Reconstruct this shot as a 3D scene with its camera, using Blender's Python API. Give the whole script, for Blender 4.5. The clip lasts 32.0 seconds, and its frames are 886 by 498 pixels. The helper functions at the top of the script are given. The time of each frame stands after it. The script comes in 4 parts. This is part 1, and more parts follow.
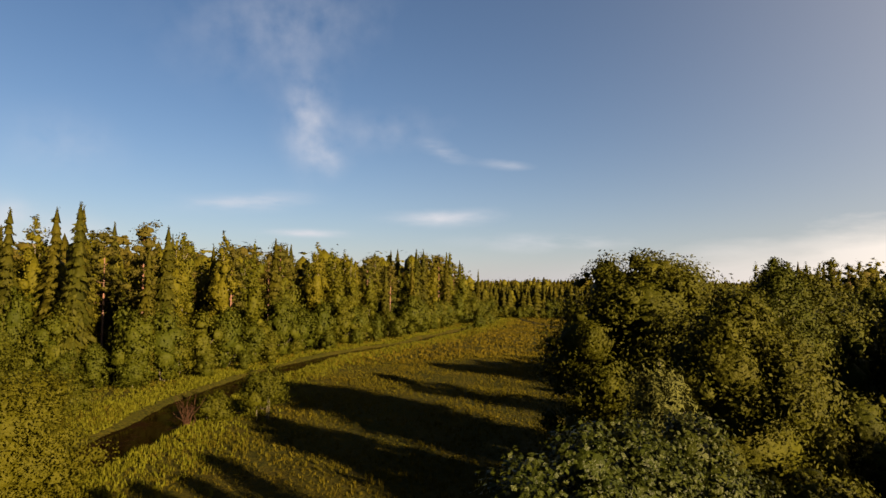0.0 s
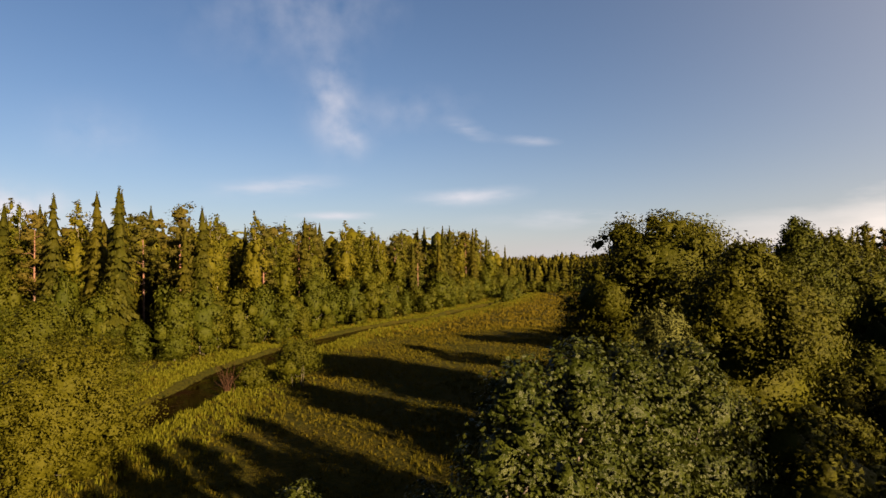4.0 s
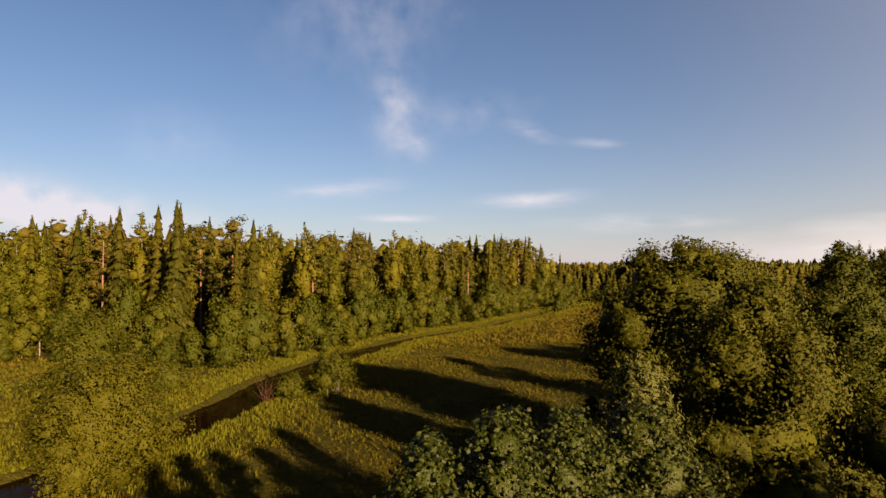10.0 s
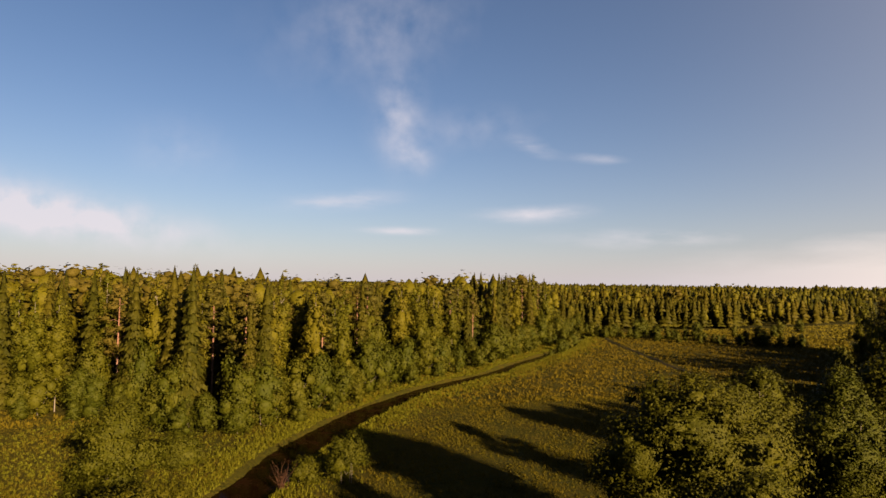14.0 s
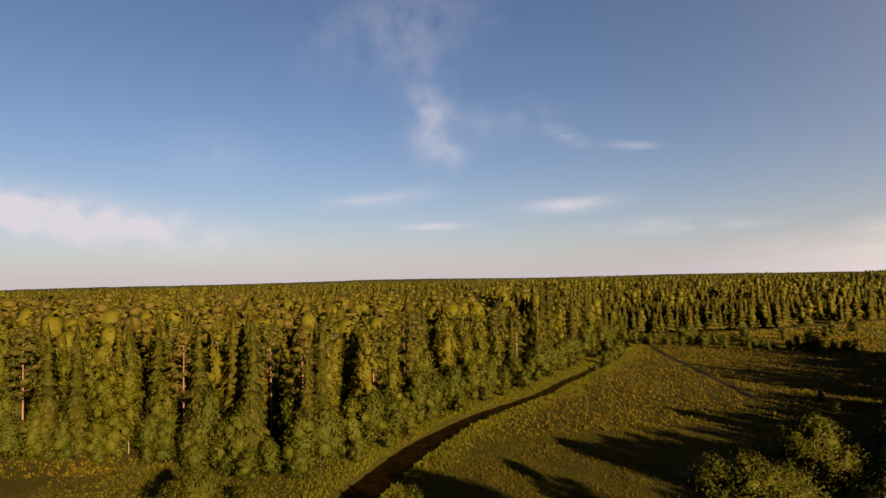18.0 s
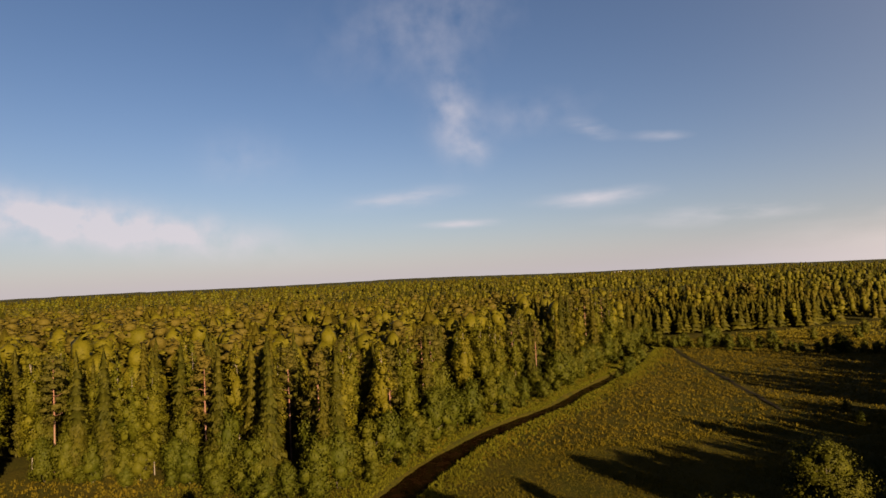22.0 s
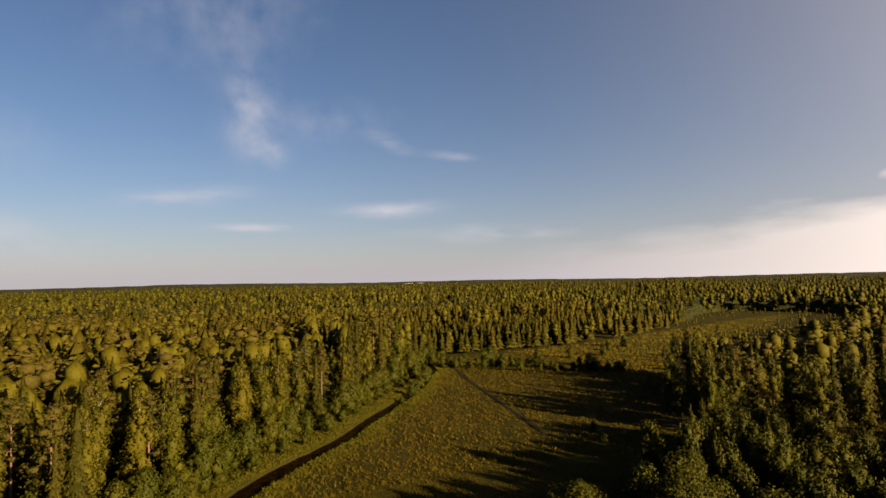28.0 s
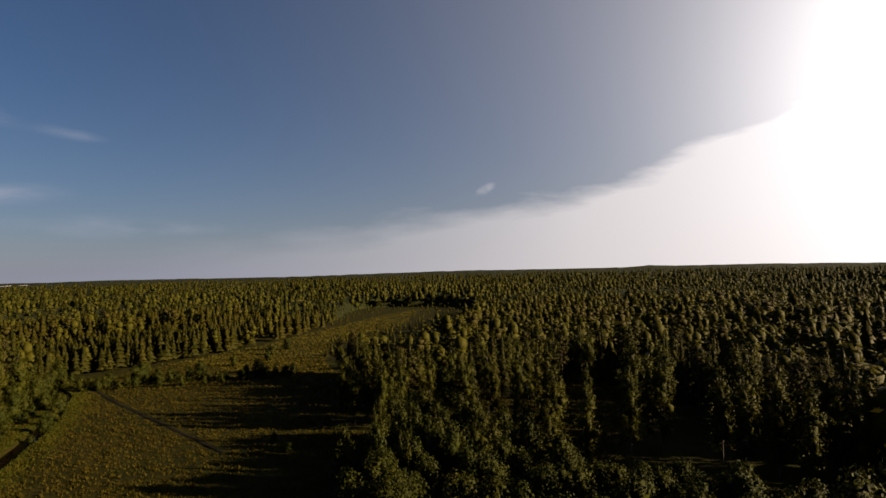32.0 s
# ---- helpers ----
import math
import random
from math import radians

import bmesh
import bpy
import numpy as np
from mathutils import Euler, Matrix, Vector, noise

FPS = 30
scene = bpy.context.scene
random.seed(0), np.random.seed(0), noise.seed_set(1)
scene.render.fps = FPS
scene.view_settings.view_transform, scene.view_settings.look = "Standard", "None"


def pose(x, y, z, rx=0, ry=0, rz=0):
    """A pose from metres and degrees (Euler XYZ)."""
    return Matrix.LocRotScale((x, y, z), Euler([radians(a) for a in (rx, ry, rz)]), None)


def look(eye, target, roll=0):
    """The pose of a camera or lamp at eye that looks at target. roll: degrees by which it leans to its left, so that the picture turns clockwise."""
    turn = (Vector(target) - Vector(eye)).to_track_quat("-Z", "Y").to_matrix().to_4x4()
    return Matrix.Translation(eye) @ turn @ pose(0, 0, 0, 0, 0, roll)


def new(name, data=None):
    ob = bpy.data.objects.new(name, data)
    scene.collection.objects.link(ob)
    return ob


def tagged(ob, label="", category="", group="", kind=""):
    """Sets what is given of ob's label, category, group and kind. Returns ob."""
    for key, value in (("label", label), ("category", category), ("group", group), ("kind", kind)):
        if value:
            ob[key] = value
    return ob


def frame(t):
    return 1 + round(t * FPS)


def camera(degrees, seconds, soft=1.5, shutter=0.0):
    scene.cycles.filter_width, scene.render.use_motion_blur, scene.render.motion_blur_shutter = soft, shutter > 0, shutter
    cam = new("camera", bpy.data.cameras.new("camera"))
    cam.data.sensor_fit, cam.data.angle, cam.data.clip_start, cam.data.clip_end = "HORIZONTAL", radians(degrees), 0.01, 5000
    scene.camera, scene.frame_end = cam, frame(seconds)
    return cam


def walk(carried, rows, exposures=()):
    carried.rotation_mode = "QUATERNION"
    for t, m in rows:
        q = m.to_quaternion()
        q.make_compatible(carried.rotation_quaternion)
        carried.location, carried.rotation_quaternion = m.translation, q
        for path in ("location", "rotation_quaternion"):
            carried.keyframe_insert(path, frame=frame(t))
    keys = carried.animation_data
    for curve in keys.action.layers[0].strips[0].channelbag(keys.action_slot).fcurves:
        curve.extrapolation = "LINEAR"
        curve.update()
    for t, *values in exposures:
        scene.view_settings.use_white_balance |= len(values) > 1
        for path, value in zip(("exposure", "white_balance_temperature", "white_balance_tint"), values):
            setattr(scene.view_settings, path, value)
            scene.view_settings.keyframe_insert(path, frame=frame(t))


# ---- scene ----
cam = camera(74.0, 32.0)
PATH = [
    (0, (-8.54, 16.96, 11.36), (-4.446, 26.060, 12.000), 0.37),
    (0.5, (-8.81, 16.54, 11.29), (-4.703, 25.641, 11.749), -0.18),
    (1, (-9.05, 16.17, 11.21), (-4.985, 25.293, 11.623), -0.75),
    (1.5, (-9.12, 15.85, 11.07), (-4.982, 24.951, 11.419), -0.74),
    (2, (-9.09, 15.65, 10.91), (-4.913, 24.731, 11.241), -0.68),
    (2.5, (-9.04, 15.56, 10.79), (-4.973, 24.689, 11.094), -0.71),
    (3, (-8.98, 15.55, 10.69), (-5.119, 24.768, 10.978), -0.88),
    (3.5, (-8.88, 15.56, 10.59), (-5.171, 24.841, 10.870), -1.07),
    (5.5, (-8.07, 15.58, 10.38), (-4.462, 24.903, 10.689), -0.88),
    (6, (-7.84, 15.53, 10.49), (-4.335, 24.891, 10.817), -0.75),
    (6.5, (-7.63, 15.44, 10.60), (-4.312, 24.871, 10.928), -0.80),
    (7, (-7.45, 15.33, 10.76), (-4.236, 24.790, 11.098), -0.96),
    (7.5, (-7.26, 15.15, 10.96), (-4.006, 24.596, 11.314), -1.25),
    (8, (-7.03, 14.94, 11.19), (-3.898, 24.432, 11.542), -0.91),
    (8.5, (-6.79, 14.73, 11.39), (-3.908, 24.299, 11.757), -0.58),
    (9, (-6.59, 14.56, 11.56), (-3.880, 24.176, 11.945), -0.21),
    (9.5, (-6.50, 14.45, 11.68), (-3.827, 24.078, 12.053), -0.12),
    (10, (-6.46, 14.30, 11.80), (-3.769, 23.924, 12.153), -0.29),
    (10.5, (-6.50, 14.07, 12.10), (-3.783, 23.689, 12.423), -0.32),
    (11, (-6.62, 13.80, 12.68), (-3.839, 23.396, 13.022), 0.03),
    (11.5, (-6.79, 13.44, 13.51), (-3.972, 23.024, 13.863), 0.34),
    (12, (-6.99, 13.03, 14.56), (-4.165, 22.618, 14.906), 1.01),
    (12.5, (-7.25, 12.62, 15.68), (-4.400, 22.195, 16.085), 1.08),
    (13, (-7.63, 12.46, 16.82), (-4.759, 22.029, 17.278), 0.86),
    (13.5, (-7.94, 12.45, 17.92), (-5.144, 22.040, 18.440), 1.06),
    (14, (-8.21, 12.48, 19.05), (-5.541, 22.103, 19.624), 0.69),
    (14.5, (-8.46, 12.47, 20.20), (-5.971, 22.139, 20.786), -0.03),
    (16.5, (-9.57, 11.00, 23.77), (-7.299, 20.719, 24.350), -0.88),
    (17, (-9.74, 10.75, 24.44), (-7.496, 20.486, 24.955), -1.12),
    (17.5, (-9.90, 10.58, 25.08), (-7.789, 20.340, 25.590), -1.27),
    (18, (-10.03, 10.43, 25.64), (-7.956, 20.199, 26.126), -1.32),
    (18.5, (-10.11, 10.25, 26.07), (-7.983, 20.006, 26.555), -1.73),
    (19, (-10.16, 10.04, 26.45), (-8.010, 19.796, 26.930), -1.91),
    (19.5, (-10.11, 9.80, 26.82), (-7.998, 19.565, 27.298), -2.20),
    (20, (-9.91, 9.56, 27.22), (-7.964, 19.358, 27.636), -2.74),
    (20.5, (-9.50, 9.32, 27.66), (-7.582, 19.131, 28.028), -3.47),
    (21, (-8.90, 9.12, 28.13), (-6.796, 18.893, 28.480), -3.06),
    (21.5, (-8.28, 9.00, 28.63), (-6.330, 18.800, 28.997), -2.92),
    (22, (-7.68, 8.91, 29.14), (-6.044, 18.761, 29.597), -2.69),
    (22.5, (-7.05, 8.78, 29.63), (-5.237, 18.597, 30.128), -2.45),
    (23, (-6.49, 8.57, 30.11), (-4.361, 18.329, 30.614), -2.27),
    (23.5, (-6.05, 8.35, 30.60), (-4.057, 18.134, 31.066), -2.06),
    (24, (-5.67, 8.12, 31.07), (-3.929, 17.955, 31.556), -1.94),
    (24.5, (-5.26, 7.86, 31.50), (-3.092, 17.613, 31.986), -1.93),
    (26.5, (-5.79, 7.32, 33.13), (-2.739, 16.834, 33.643), -1.49),
    (27, (-5.94, 8.41, 33.30), (-2.373, 17.735, 33.831), -1.42),
    (27.5, (-5.90, 9.80, 33.47), (-1.514, 18.777, 34.002), -1.13),
    (28, (-5.91, 11.23, 33.67), (-1.030, 19.938, 34.161), -1.10),
    (28.5, (-6.08, 12.43, 33.87), (-0.659, 20.819, 34.364), -1.12),
    (29, (-6.42, 13.48, 34.09), (-0.439, 21.481, 34.570), -1.67),
    (29.5, (-6.95, 14.38, 34.34), (-0.505, 22.015, 34.789), -1.72),
    (30, (-7.66, 15.14, 34.66), (-0.737, 22.346, 35.094), -1.78),
    (30.5, (-8.55, 15.78, 35.02), (-1.190, 22.539, 35.440), -1.71),
    (31, (-9.52, 16.22, 35.41), (-1.561, 22.262, 35.779), -1.67),
    (31.5, (-10.45, 16.49, 35.78), (-1.946, 21.729, 36.111), -1.69),
    (32, (-11.33, 16.71, 36.13), (-2.450, 21.293, 36.467), -1.41),
]
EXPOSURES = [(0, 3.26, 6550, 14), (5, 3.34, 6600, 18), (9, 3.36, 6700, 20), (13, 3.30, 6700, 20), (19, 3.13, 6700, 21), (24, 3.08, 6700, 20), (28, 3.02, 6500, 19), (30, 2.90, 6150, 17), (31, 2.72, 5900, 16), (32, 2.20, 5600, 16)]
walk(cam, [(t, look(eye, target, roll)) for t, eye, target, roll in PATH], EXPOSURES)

# ---- light ----
SUN_AZ, SUN_EL = radians(161), radians(15.5)   # clockwise from +y, above the horizon
sun_data = bpy.data.lights.new("sun", "SUN")
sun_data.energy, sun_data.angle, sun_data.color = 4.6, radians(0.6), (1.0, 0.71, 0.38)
sun = new("sun", sun_data)
sun_dir = Vector((math.sin(SUN_AZ) * math.cos(SUN_EL), math.cos(SUN_AZ) * math.cos(SUN_EL), math.sin(SUN_EL)))
sun.matrix_world = Matrix.Translation((0, 0, 300)) @ sun_dir.to_track_quat("Z", "Y").to_matrix().to_4x4()


class Nodes:
    """Short hand for a node tree."""

    def __init__(self, tree):
        self.tree = tree

    def add(self, kind, inputs=None, **settings):
        node = self.tree.nodes.new(kind)
        for key, value in settings.items():
            setattr(node, key, value)
        for key, value in (inputs or {}).items():
            if isinstance(value, bpy.types.NodeSocket):
                self.tree.links.new(value, node.inputs[key])
            else:
                node.inputs[key].default_value = value
        return node

    def math(self, op, a, b=0.0, c=0.0, clamp=False):
        return self.add("ShaderNodeMath", {0: a, 1: b, 2: c}, operation=op, use_clamp=clamp).outputs[0]

    def mix(self, f, a, b, blend="MIX"):
        return self.add("ShaderNodeMix", {0: f, 6: a, 7: b}, data_type="RGBA", blend_type=blend).outputs[2]

    def ramp(self, f, lo, hi):
        return self.add("ShaderNodeMapRange", {0: f, 1: lo, 2: hi}, clamp=True).outputs[0]

    def noise(self, vector, scale, detail=3.0, rough=0.55):
        return self.add("ShaderNodeTexNoise", {"Vector": vector, "Scale": scale, "Detail": detail, "Roughness": rough}).outputs[0]


def sky_world():
    world = bpy.data.worlds.new("evening_sky")
    scene.world = world
    world.use_nodes = True
    world.node_tree.nodes.clear()
    n = Nodes(world.node_tree)
    sky = n.add("ShaderNodeTexSky", sky_type="NISHITA", sun_disc=False, sun_elevation=SUN_EL, sun_rotation=SUN_AZ,
                air_density=1.0, dust_density=0.4, ozone_density=3.5, altitude=100)
    way = n.add("ShaderNodeTexCoord").outputs["Generated"]
    xyz = n.add("ShaderNodeSeparateXYZ", {0: way}).outputs
    az = n.math("MULTIPLY", n.math("ARCTAN2", xyz[0], xyz[1]), 180 / math.pi)
    el = n.math("MULTIPLY", n.math("ARCSINE", xyz[2]), 180 / math.pi)
    flat = n.add("ShaderNodeCombineXYZ", {0: az, 1: el, 2: 0.0}).outputs[0]
    streaky = n.add("ShaderNodeMapping", {"Vector": flat, "Rotation": (0, 0, 0.12), "Scale": (0.16, 0.62, 1)}).outputs[0]
    wisp = n.ramp(n.noise(streaky, 1.0, 5.0, 0.55), 0.30, 0.72)
    soft = n.ramp(n.noise(flat, 0.35, 4.0, 0.5), 0.26, 0.74)

    def patch(a, e, wide, high, lean, strength, grain):
        u = n.math("DIVIDE", n.math("SUBTRACT", az, a), wide)
        v = n.math("DIVIDE", n.math("SUBTRACT", n.math("SUBTRACT", el, e), n.math("MULTIPLY", n.math("SUBTRACT", az, a), lean)), high)
        r2 = n.math("ADD", n.math("MULTIPLY", u, u), n.math("MULTIPLY", v, v))
        fall = n.math("POWER", 2.718, n.math("MULTIPLY", r2, -1.0))
        return n.math("MULTIPLY", n.math("MULTIPLY", fall, grain), strength)

    cover = None
    # azimuth, elevation, half width, half height, lean, strength: the wisps that hang in the sky
    for a, e, w, h, lean, s, g in [
        (11.0, 15.7, 2.07, 3.78, -0.2, 0.55, soft), (12.6, 12.3, 1.98, 1.35, -0.3, 0.5, soft), (8.7, 23.8, 8.10, 4.05, 0.2, 0.26, soft),
        (24.5, 6.7, 4.68, 0.68, 0.04, 0.8, wisp), (24.2, 13.1, 1.98, 0.72, -0.3, 0.5, wisp), (30.5, 11.8, 2.34, 0.45, -0.08, 0.42, wisp),
        (5.7, 7.7, 4.50, 0.72, 0.08, 0.75, wisp), (11.4, 5.0, 3.60, 0.32, 0, 0.9, wisp), (-21.9, 5.7, 11.70, 1.71, -0.13, 2.3, soft),
        (18.2, 14.9, 5.85, 1.80, 0.1, 0.2, soft), (34.7, 4.3, 7.20, 0.81, 0, 0.55, wisp), (-9.0, 11.6, 3.60, 2.16, 0, 0.22, soft),
        (67.1, 7.6, 1.44, 0.63, 0.3, 0.7, soft),
    ]:
        p = patch(a, e, w, h, lean, s, g)
        cover = p if cover is None else n.math("ADD", cover, p)
    # the cloud bank that climbs towards the sun
    edge = n.math("ADD", n.math("MULTIPLY", n.math("MAXIMUM", n.math("SUBTRACT", az, 33.0), 0.0), 0.125), 1.8)
    edge = n.math("ADD", edge, n.math("MULTIPLY", n.math("MAXIMUM", n.math("SUBTRACT", az, 76.0), 0.0), 0.30))
    ragged = n.math("ADD", edge, n.math("MULTIPLY", n.math("SUBTRACT", n.noise(streaky, 0.55, 8.0, 0.6), 0.5), 5.0))
    bank = n.ramp(n.math("SUBTRACT", ragged, el), -1.2, 2.2)
    bank = n.math("MULTIPLY", bank, n.ramp(az, 26.0, 76.0))
    bank = n.math("MULTIPLY", bank, 0.88)
    # thin bright veil round the sun
    veil = n.math("ADD", patch(114.0, 11.0, 21.5, 22.0, 0.0, 1.1, 1.0), patch(113.0, 20.0, 52.0, 36.0, 0.0, 0.40, 1.0))
    veil = n.math("MINIMUM", veil, 1.0)
    bank = n.math("MAXIMUM", bank, veil)
    cover = n.math("MAXIMUM", n.math("MINIMUM", cover, 0.85), bank)
    haze = n.math("POWER", 2.718, n.math("MULTIPLY", n.math("MAXIMUM", el, 0.0), -0.21))
    warm = n.ramp(n.math("ABSOLUTE", n.math("SUBTRACT", az, 130.0)), 95.0, 20.0)
    cloud = n.mix(warm, (CLOUD * 1.08, CLOUD * 1.08, CLOUD * 1.12, 1), (CLOUD * 2.35, CLOUD * 1.9, CLOUD * 1.4, 1))
    cloud = n.mix(veil, cloud, (CLOUD * 4.4, CLOUD * 3.9, CLOUD * 3.2, 1))
    hazed = n.mix(n.math("MULTIPLY", haze, 0.85), sky.outputs[0], n.mix(warm, (CLOUD * 0.87, CLOUD * 0.84, CLOUD * 0.86, 1), (CLOUD * 1.15, CLOUD * 1.0, CLOUD * 0.8, 1)))
    colour = n.mix(cover, hazed, cloud)
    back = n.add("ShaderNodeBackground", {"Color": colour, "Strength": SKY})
    out = n.add("ShaderNodeOutputWorld", {"Surface": back.outputs[0]})
    return out


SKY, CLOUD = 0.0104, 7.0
sky_world()


# ---- materials ----
def material(name):
    m = bpy.data.materials.new(name)
    m.use_nodes = True
    m.node_tree.nodes.clear()
    return m, Nodes(m.node_tree)


def leaf_material(name, dark, light, hint, rough=0.55, through_light=0.25, gloss=0.03):
    """Foliage: each leaf or spray varies, each tree varies, and light passes through."""
    m, n = material(name)
    geo = n.add("ShaderNodeNewGeometry")
    info = n.add("ShaderNodeObjectInfo")
    patchy = n.noise(geo.outputs["Position"], 0.13, 3.0)
    c = n.mix(n.ramp(geo.outputs["Random Per Island"], -0.25, 1.25), (*dark, 1), (*light, 1))
    c = n.mix(n.math("MULTIPLY", n.ramp(info.outputs["Random"], 0.45, 1.0), 0.55), c, (*hint, 1))
    c = n.mix(n.math("MULTIPLY", n.ramp(patchy, 0.45, 0.75), 0.35), c, (*hint, 1))
    # shade of gaps between leaves, painted as dark noise spots; also drives the bump
    painted_gaps = n.noise(geo.outputs["Position"], 2.4, 5.0, 0.7)
    c = n.mix(n.math("MULTIPLY", n.ramp(painted_gaps, 0.50, 0.66), 0.5), c, (dark[0] * 0.3, dark[1] * 0.3, dark[2] * 0.3, 1))
    bump = n.add("ShaderNodeBump", {"Height": painted_gaps, "Strength": 0.55, "Distance": 0.25})
    p = n.add("ShaderNodeBsdfPrincipled", {"Base Color": c, "Roughness": rough, "Specular IOR Level": gloss, "Normal": bump.outputs[0]})
    t = n.add("ShaderNodeBsdfTranslucent", {"Color": n.mix(0.5, c, (hint[0] * 1.5, hint[1] * 1.5, hint[2], 1))})
    s = n.add("ShaderNodeMixShader", {0: through_light, 1: p.outputs[0], 2: t.outputs[0]})
    n.add("ShaderNodeOutputMaterial", {"Surface": s.outputs[0]})
    return m


def bark_material(name, low, high, mottle, turn=0.5):
    m, n = material(name)
    geo = n.add("ShaderNodeNewGeometry")
    tex = n.add("ShaderNodeTexCoord")
    z = n.add("ShaderNodeSeparateXYZ", {0: tex.outputs["Generated"]}).outputs[2]
    grain = n.noise(n.add("ShaderNodeMapping", {"Vector": geo.outputs["Position"], "Scale": (6, 6, 1.5)}).outputs[0], 1.0, 5.0)
    c = n.mix(n.ramp(z, turn - 0.2, turn + 0.2), (*low, 1), (*high, 1))
    c = n.mix(n.ramp(grain, 0.48, 0.66), c, (*mottle, 1))
    bump = n.add("ShaderNodeBump", {"Height": grain, "Strength": 0.5, "Distance": 0.05})
    p = n.add("ShaderNodeBsdfPrincipled", {"Base Color": c, "Roughness": 0.85, "Normal": bump.outputs[0]})
    n.add("ShaderNodeOutputMaterial", {"Surface": p.outputs[0]})
    return m


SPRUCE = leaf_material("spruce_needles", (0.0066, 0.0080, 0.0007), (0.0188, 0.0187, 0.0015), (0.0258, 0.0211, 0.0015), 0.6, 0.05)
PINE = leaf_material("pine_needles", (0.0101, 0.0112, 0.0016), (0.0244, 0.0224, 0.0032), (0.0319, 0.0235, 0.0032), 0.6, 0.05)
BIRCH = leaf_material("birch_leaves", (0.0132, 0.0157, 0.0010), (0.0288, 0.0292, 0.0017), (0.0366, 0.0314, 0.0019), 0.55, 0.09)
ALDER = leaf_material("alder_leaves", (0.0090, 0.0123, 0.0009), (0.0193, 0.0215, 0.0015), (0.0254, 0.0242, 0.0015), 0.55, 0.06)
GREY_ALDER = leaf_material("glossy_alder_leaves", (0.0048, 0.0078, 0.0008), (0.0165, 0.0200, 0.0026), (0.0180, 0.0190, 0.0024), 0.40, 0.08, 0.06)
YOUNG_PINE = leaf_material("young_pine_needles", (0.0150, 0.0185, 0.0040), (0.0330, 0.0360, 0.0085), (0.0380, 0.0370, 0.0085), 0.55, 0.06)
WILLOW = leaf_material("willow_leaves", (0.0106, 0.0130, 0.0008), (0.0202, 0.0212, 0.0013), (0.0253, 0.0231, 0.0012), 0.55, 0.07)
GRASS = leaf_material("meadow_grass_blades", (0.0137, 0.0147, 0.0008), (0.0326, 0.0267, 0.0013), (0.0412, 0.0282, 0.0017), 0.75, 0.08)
# brighter copy of the grass colours: sunlight on the far clearing, put into colour
LIT_GRASS = leaf_material("grass_blades_painted_sunlit", (0.0300, 0.0285, 0.0022), (0.0560, 0.0470, 0.0034), (0.0600, 0.0480, 0.0036), 0.75, 0.08)
SEDGE = leaf_material("sedge_blades", (0.0172, 0.0213, 0.0011), (0.0328, 0.0353, 0.0018), (0.0369, 0.0369, 0.0020), 0.65, 0.1)
DRY = leaf_material("dry_reddish_twigs", (0.016, 0.008, 0.005), (0.030, 0.015, 0.009), (0.030, 0.018, 0.011), 0.8, 0.1)
BARK = bark_material("grey_bark", (0.028, 0.023, 0.018), (0.036, 0.030, 0.023), (0.014, 0.012, 0.0095))
PINE_BARK = bark_material("pine_bark", (0.050, 0.031, 0.021), (0.060, 0.024, 0.012), (0.040, 0.021, 0.013), 0.35)
BIRCH_BARK = bark_material("birch_bark", (0.050, 0.044, 0.038), (0.070, 0.062, 0.050), (0.022, 0.019, 0.016), 0.25)


def ground_material():
    m, n = material("meadow_soil_and_turf")
    pos = n.add("ShaderNodeNewGeometry").outputs["Position"]
    big, mid, fine = n.noise(pos, 0.035, 4.0), n.noise(pos, 0.25, 5.0), n.noise(pos, 2.6, 4.0, 0.7)
    c = n.mix(n.ramp(big, 0.35, 0.65), (0.0116, 0.0127, 0.0011, 1), (0.0192, 0.0164, 0.0016, 1))
    c = n.mix(n.math("MULTIPLY", n.ramp(mid, 0.42, 0.70), 0.7), c, (0.0237, 0.0182, 0.0019, 1))
    c = n.mix(n.math("MULTIPLY", n.ramp(fine, 0.45, 0.62), 0.65), c, (0.0062, 0.0087, 0.0010, 1))
    bump = n.add("ShaderNodeBump", {"Height": fine, "Strength": 0.9, "Distance": 0.35})
    p = n.add("ShaderNodeBsdfPrincipled", {"Base Color": c, "Roughness": 1.0, "Specular IOR Level": 0.03, "Normal": bump.outputs[0]})
    n.add("ShaderNodeOutputMaterial", {"Surface": p.outputs[0]})
    return m


def water_material():
    m, n = material("dark_peaty_water")
    pos = n.add("ShaderNodeNewGeometry").outputs["Position"]
    weed = n.ramp(n.noise(pos, 0.55, 5.0, 0.65), 0.50, 0.64)
    c = n.mix(weed, (0.0022, 0.0010, 0.0004, 1), (0.0050, 0.0022, 0.0007, 1))
    bump = n.add("ShaderNodeBump", {"Height": n.noise(pos, 1.6, 3.0), "Strength": 0.12, "Distance": 0.05})
    p = n.add("ShaderNodeBsdfPrincipled", {"Base Color": c, "Roughness": n.add("ShaderNodeMapRange", {0: weed, 3: 0.06, 4: 0.5}).outputs[0], "IOR": 1.33, "Specular IOR Level": 0.02, "Normal": bump.outputs[0]})
    n.add("ShaderNodeOutputMaterial", {"Surface": p.outputs[0]})
    return m


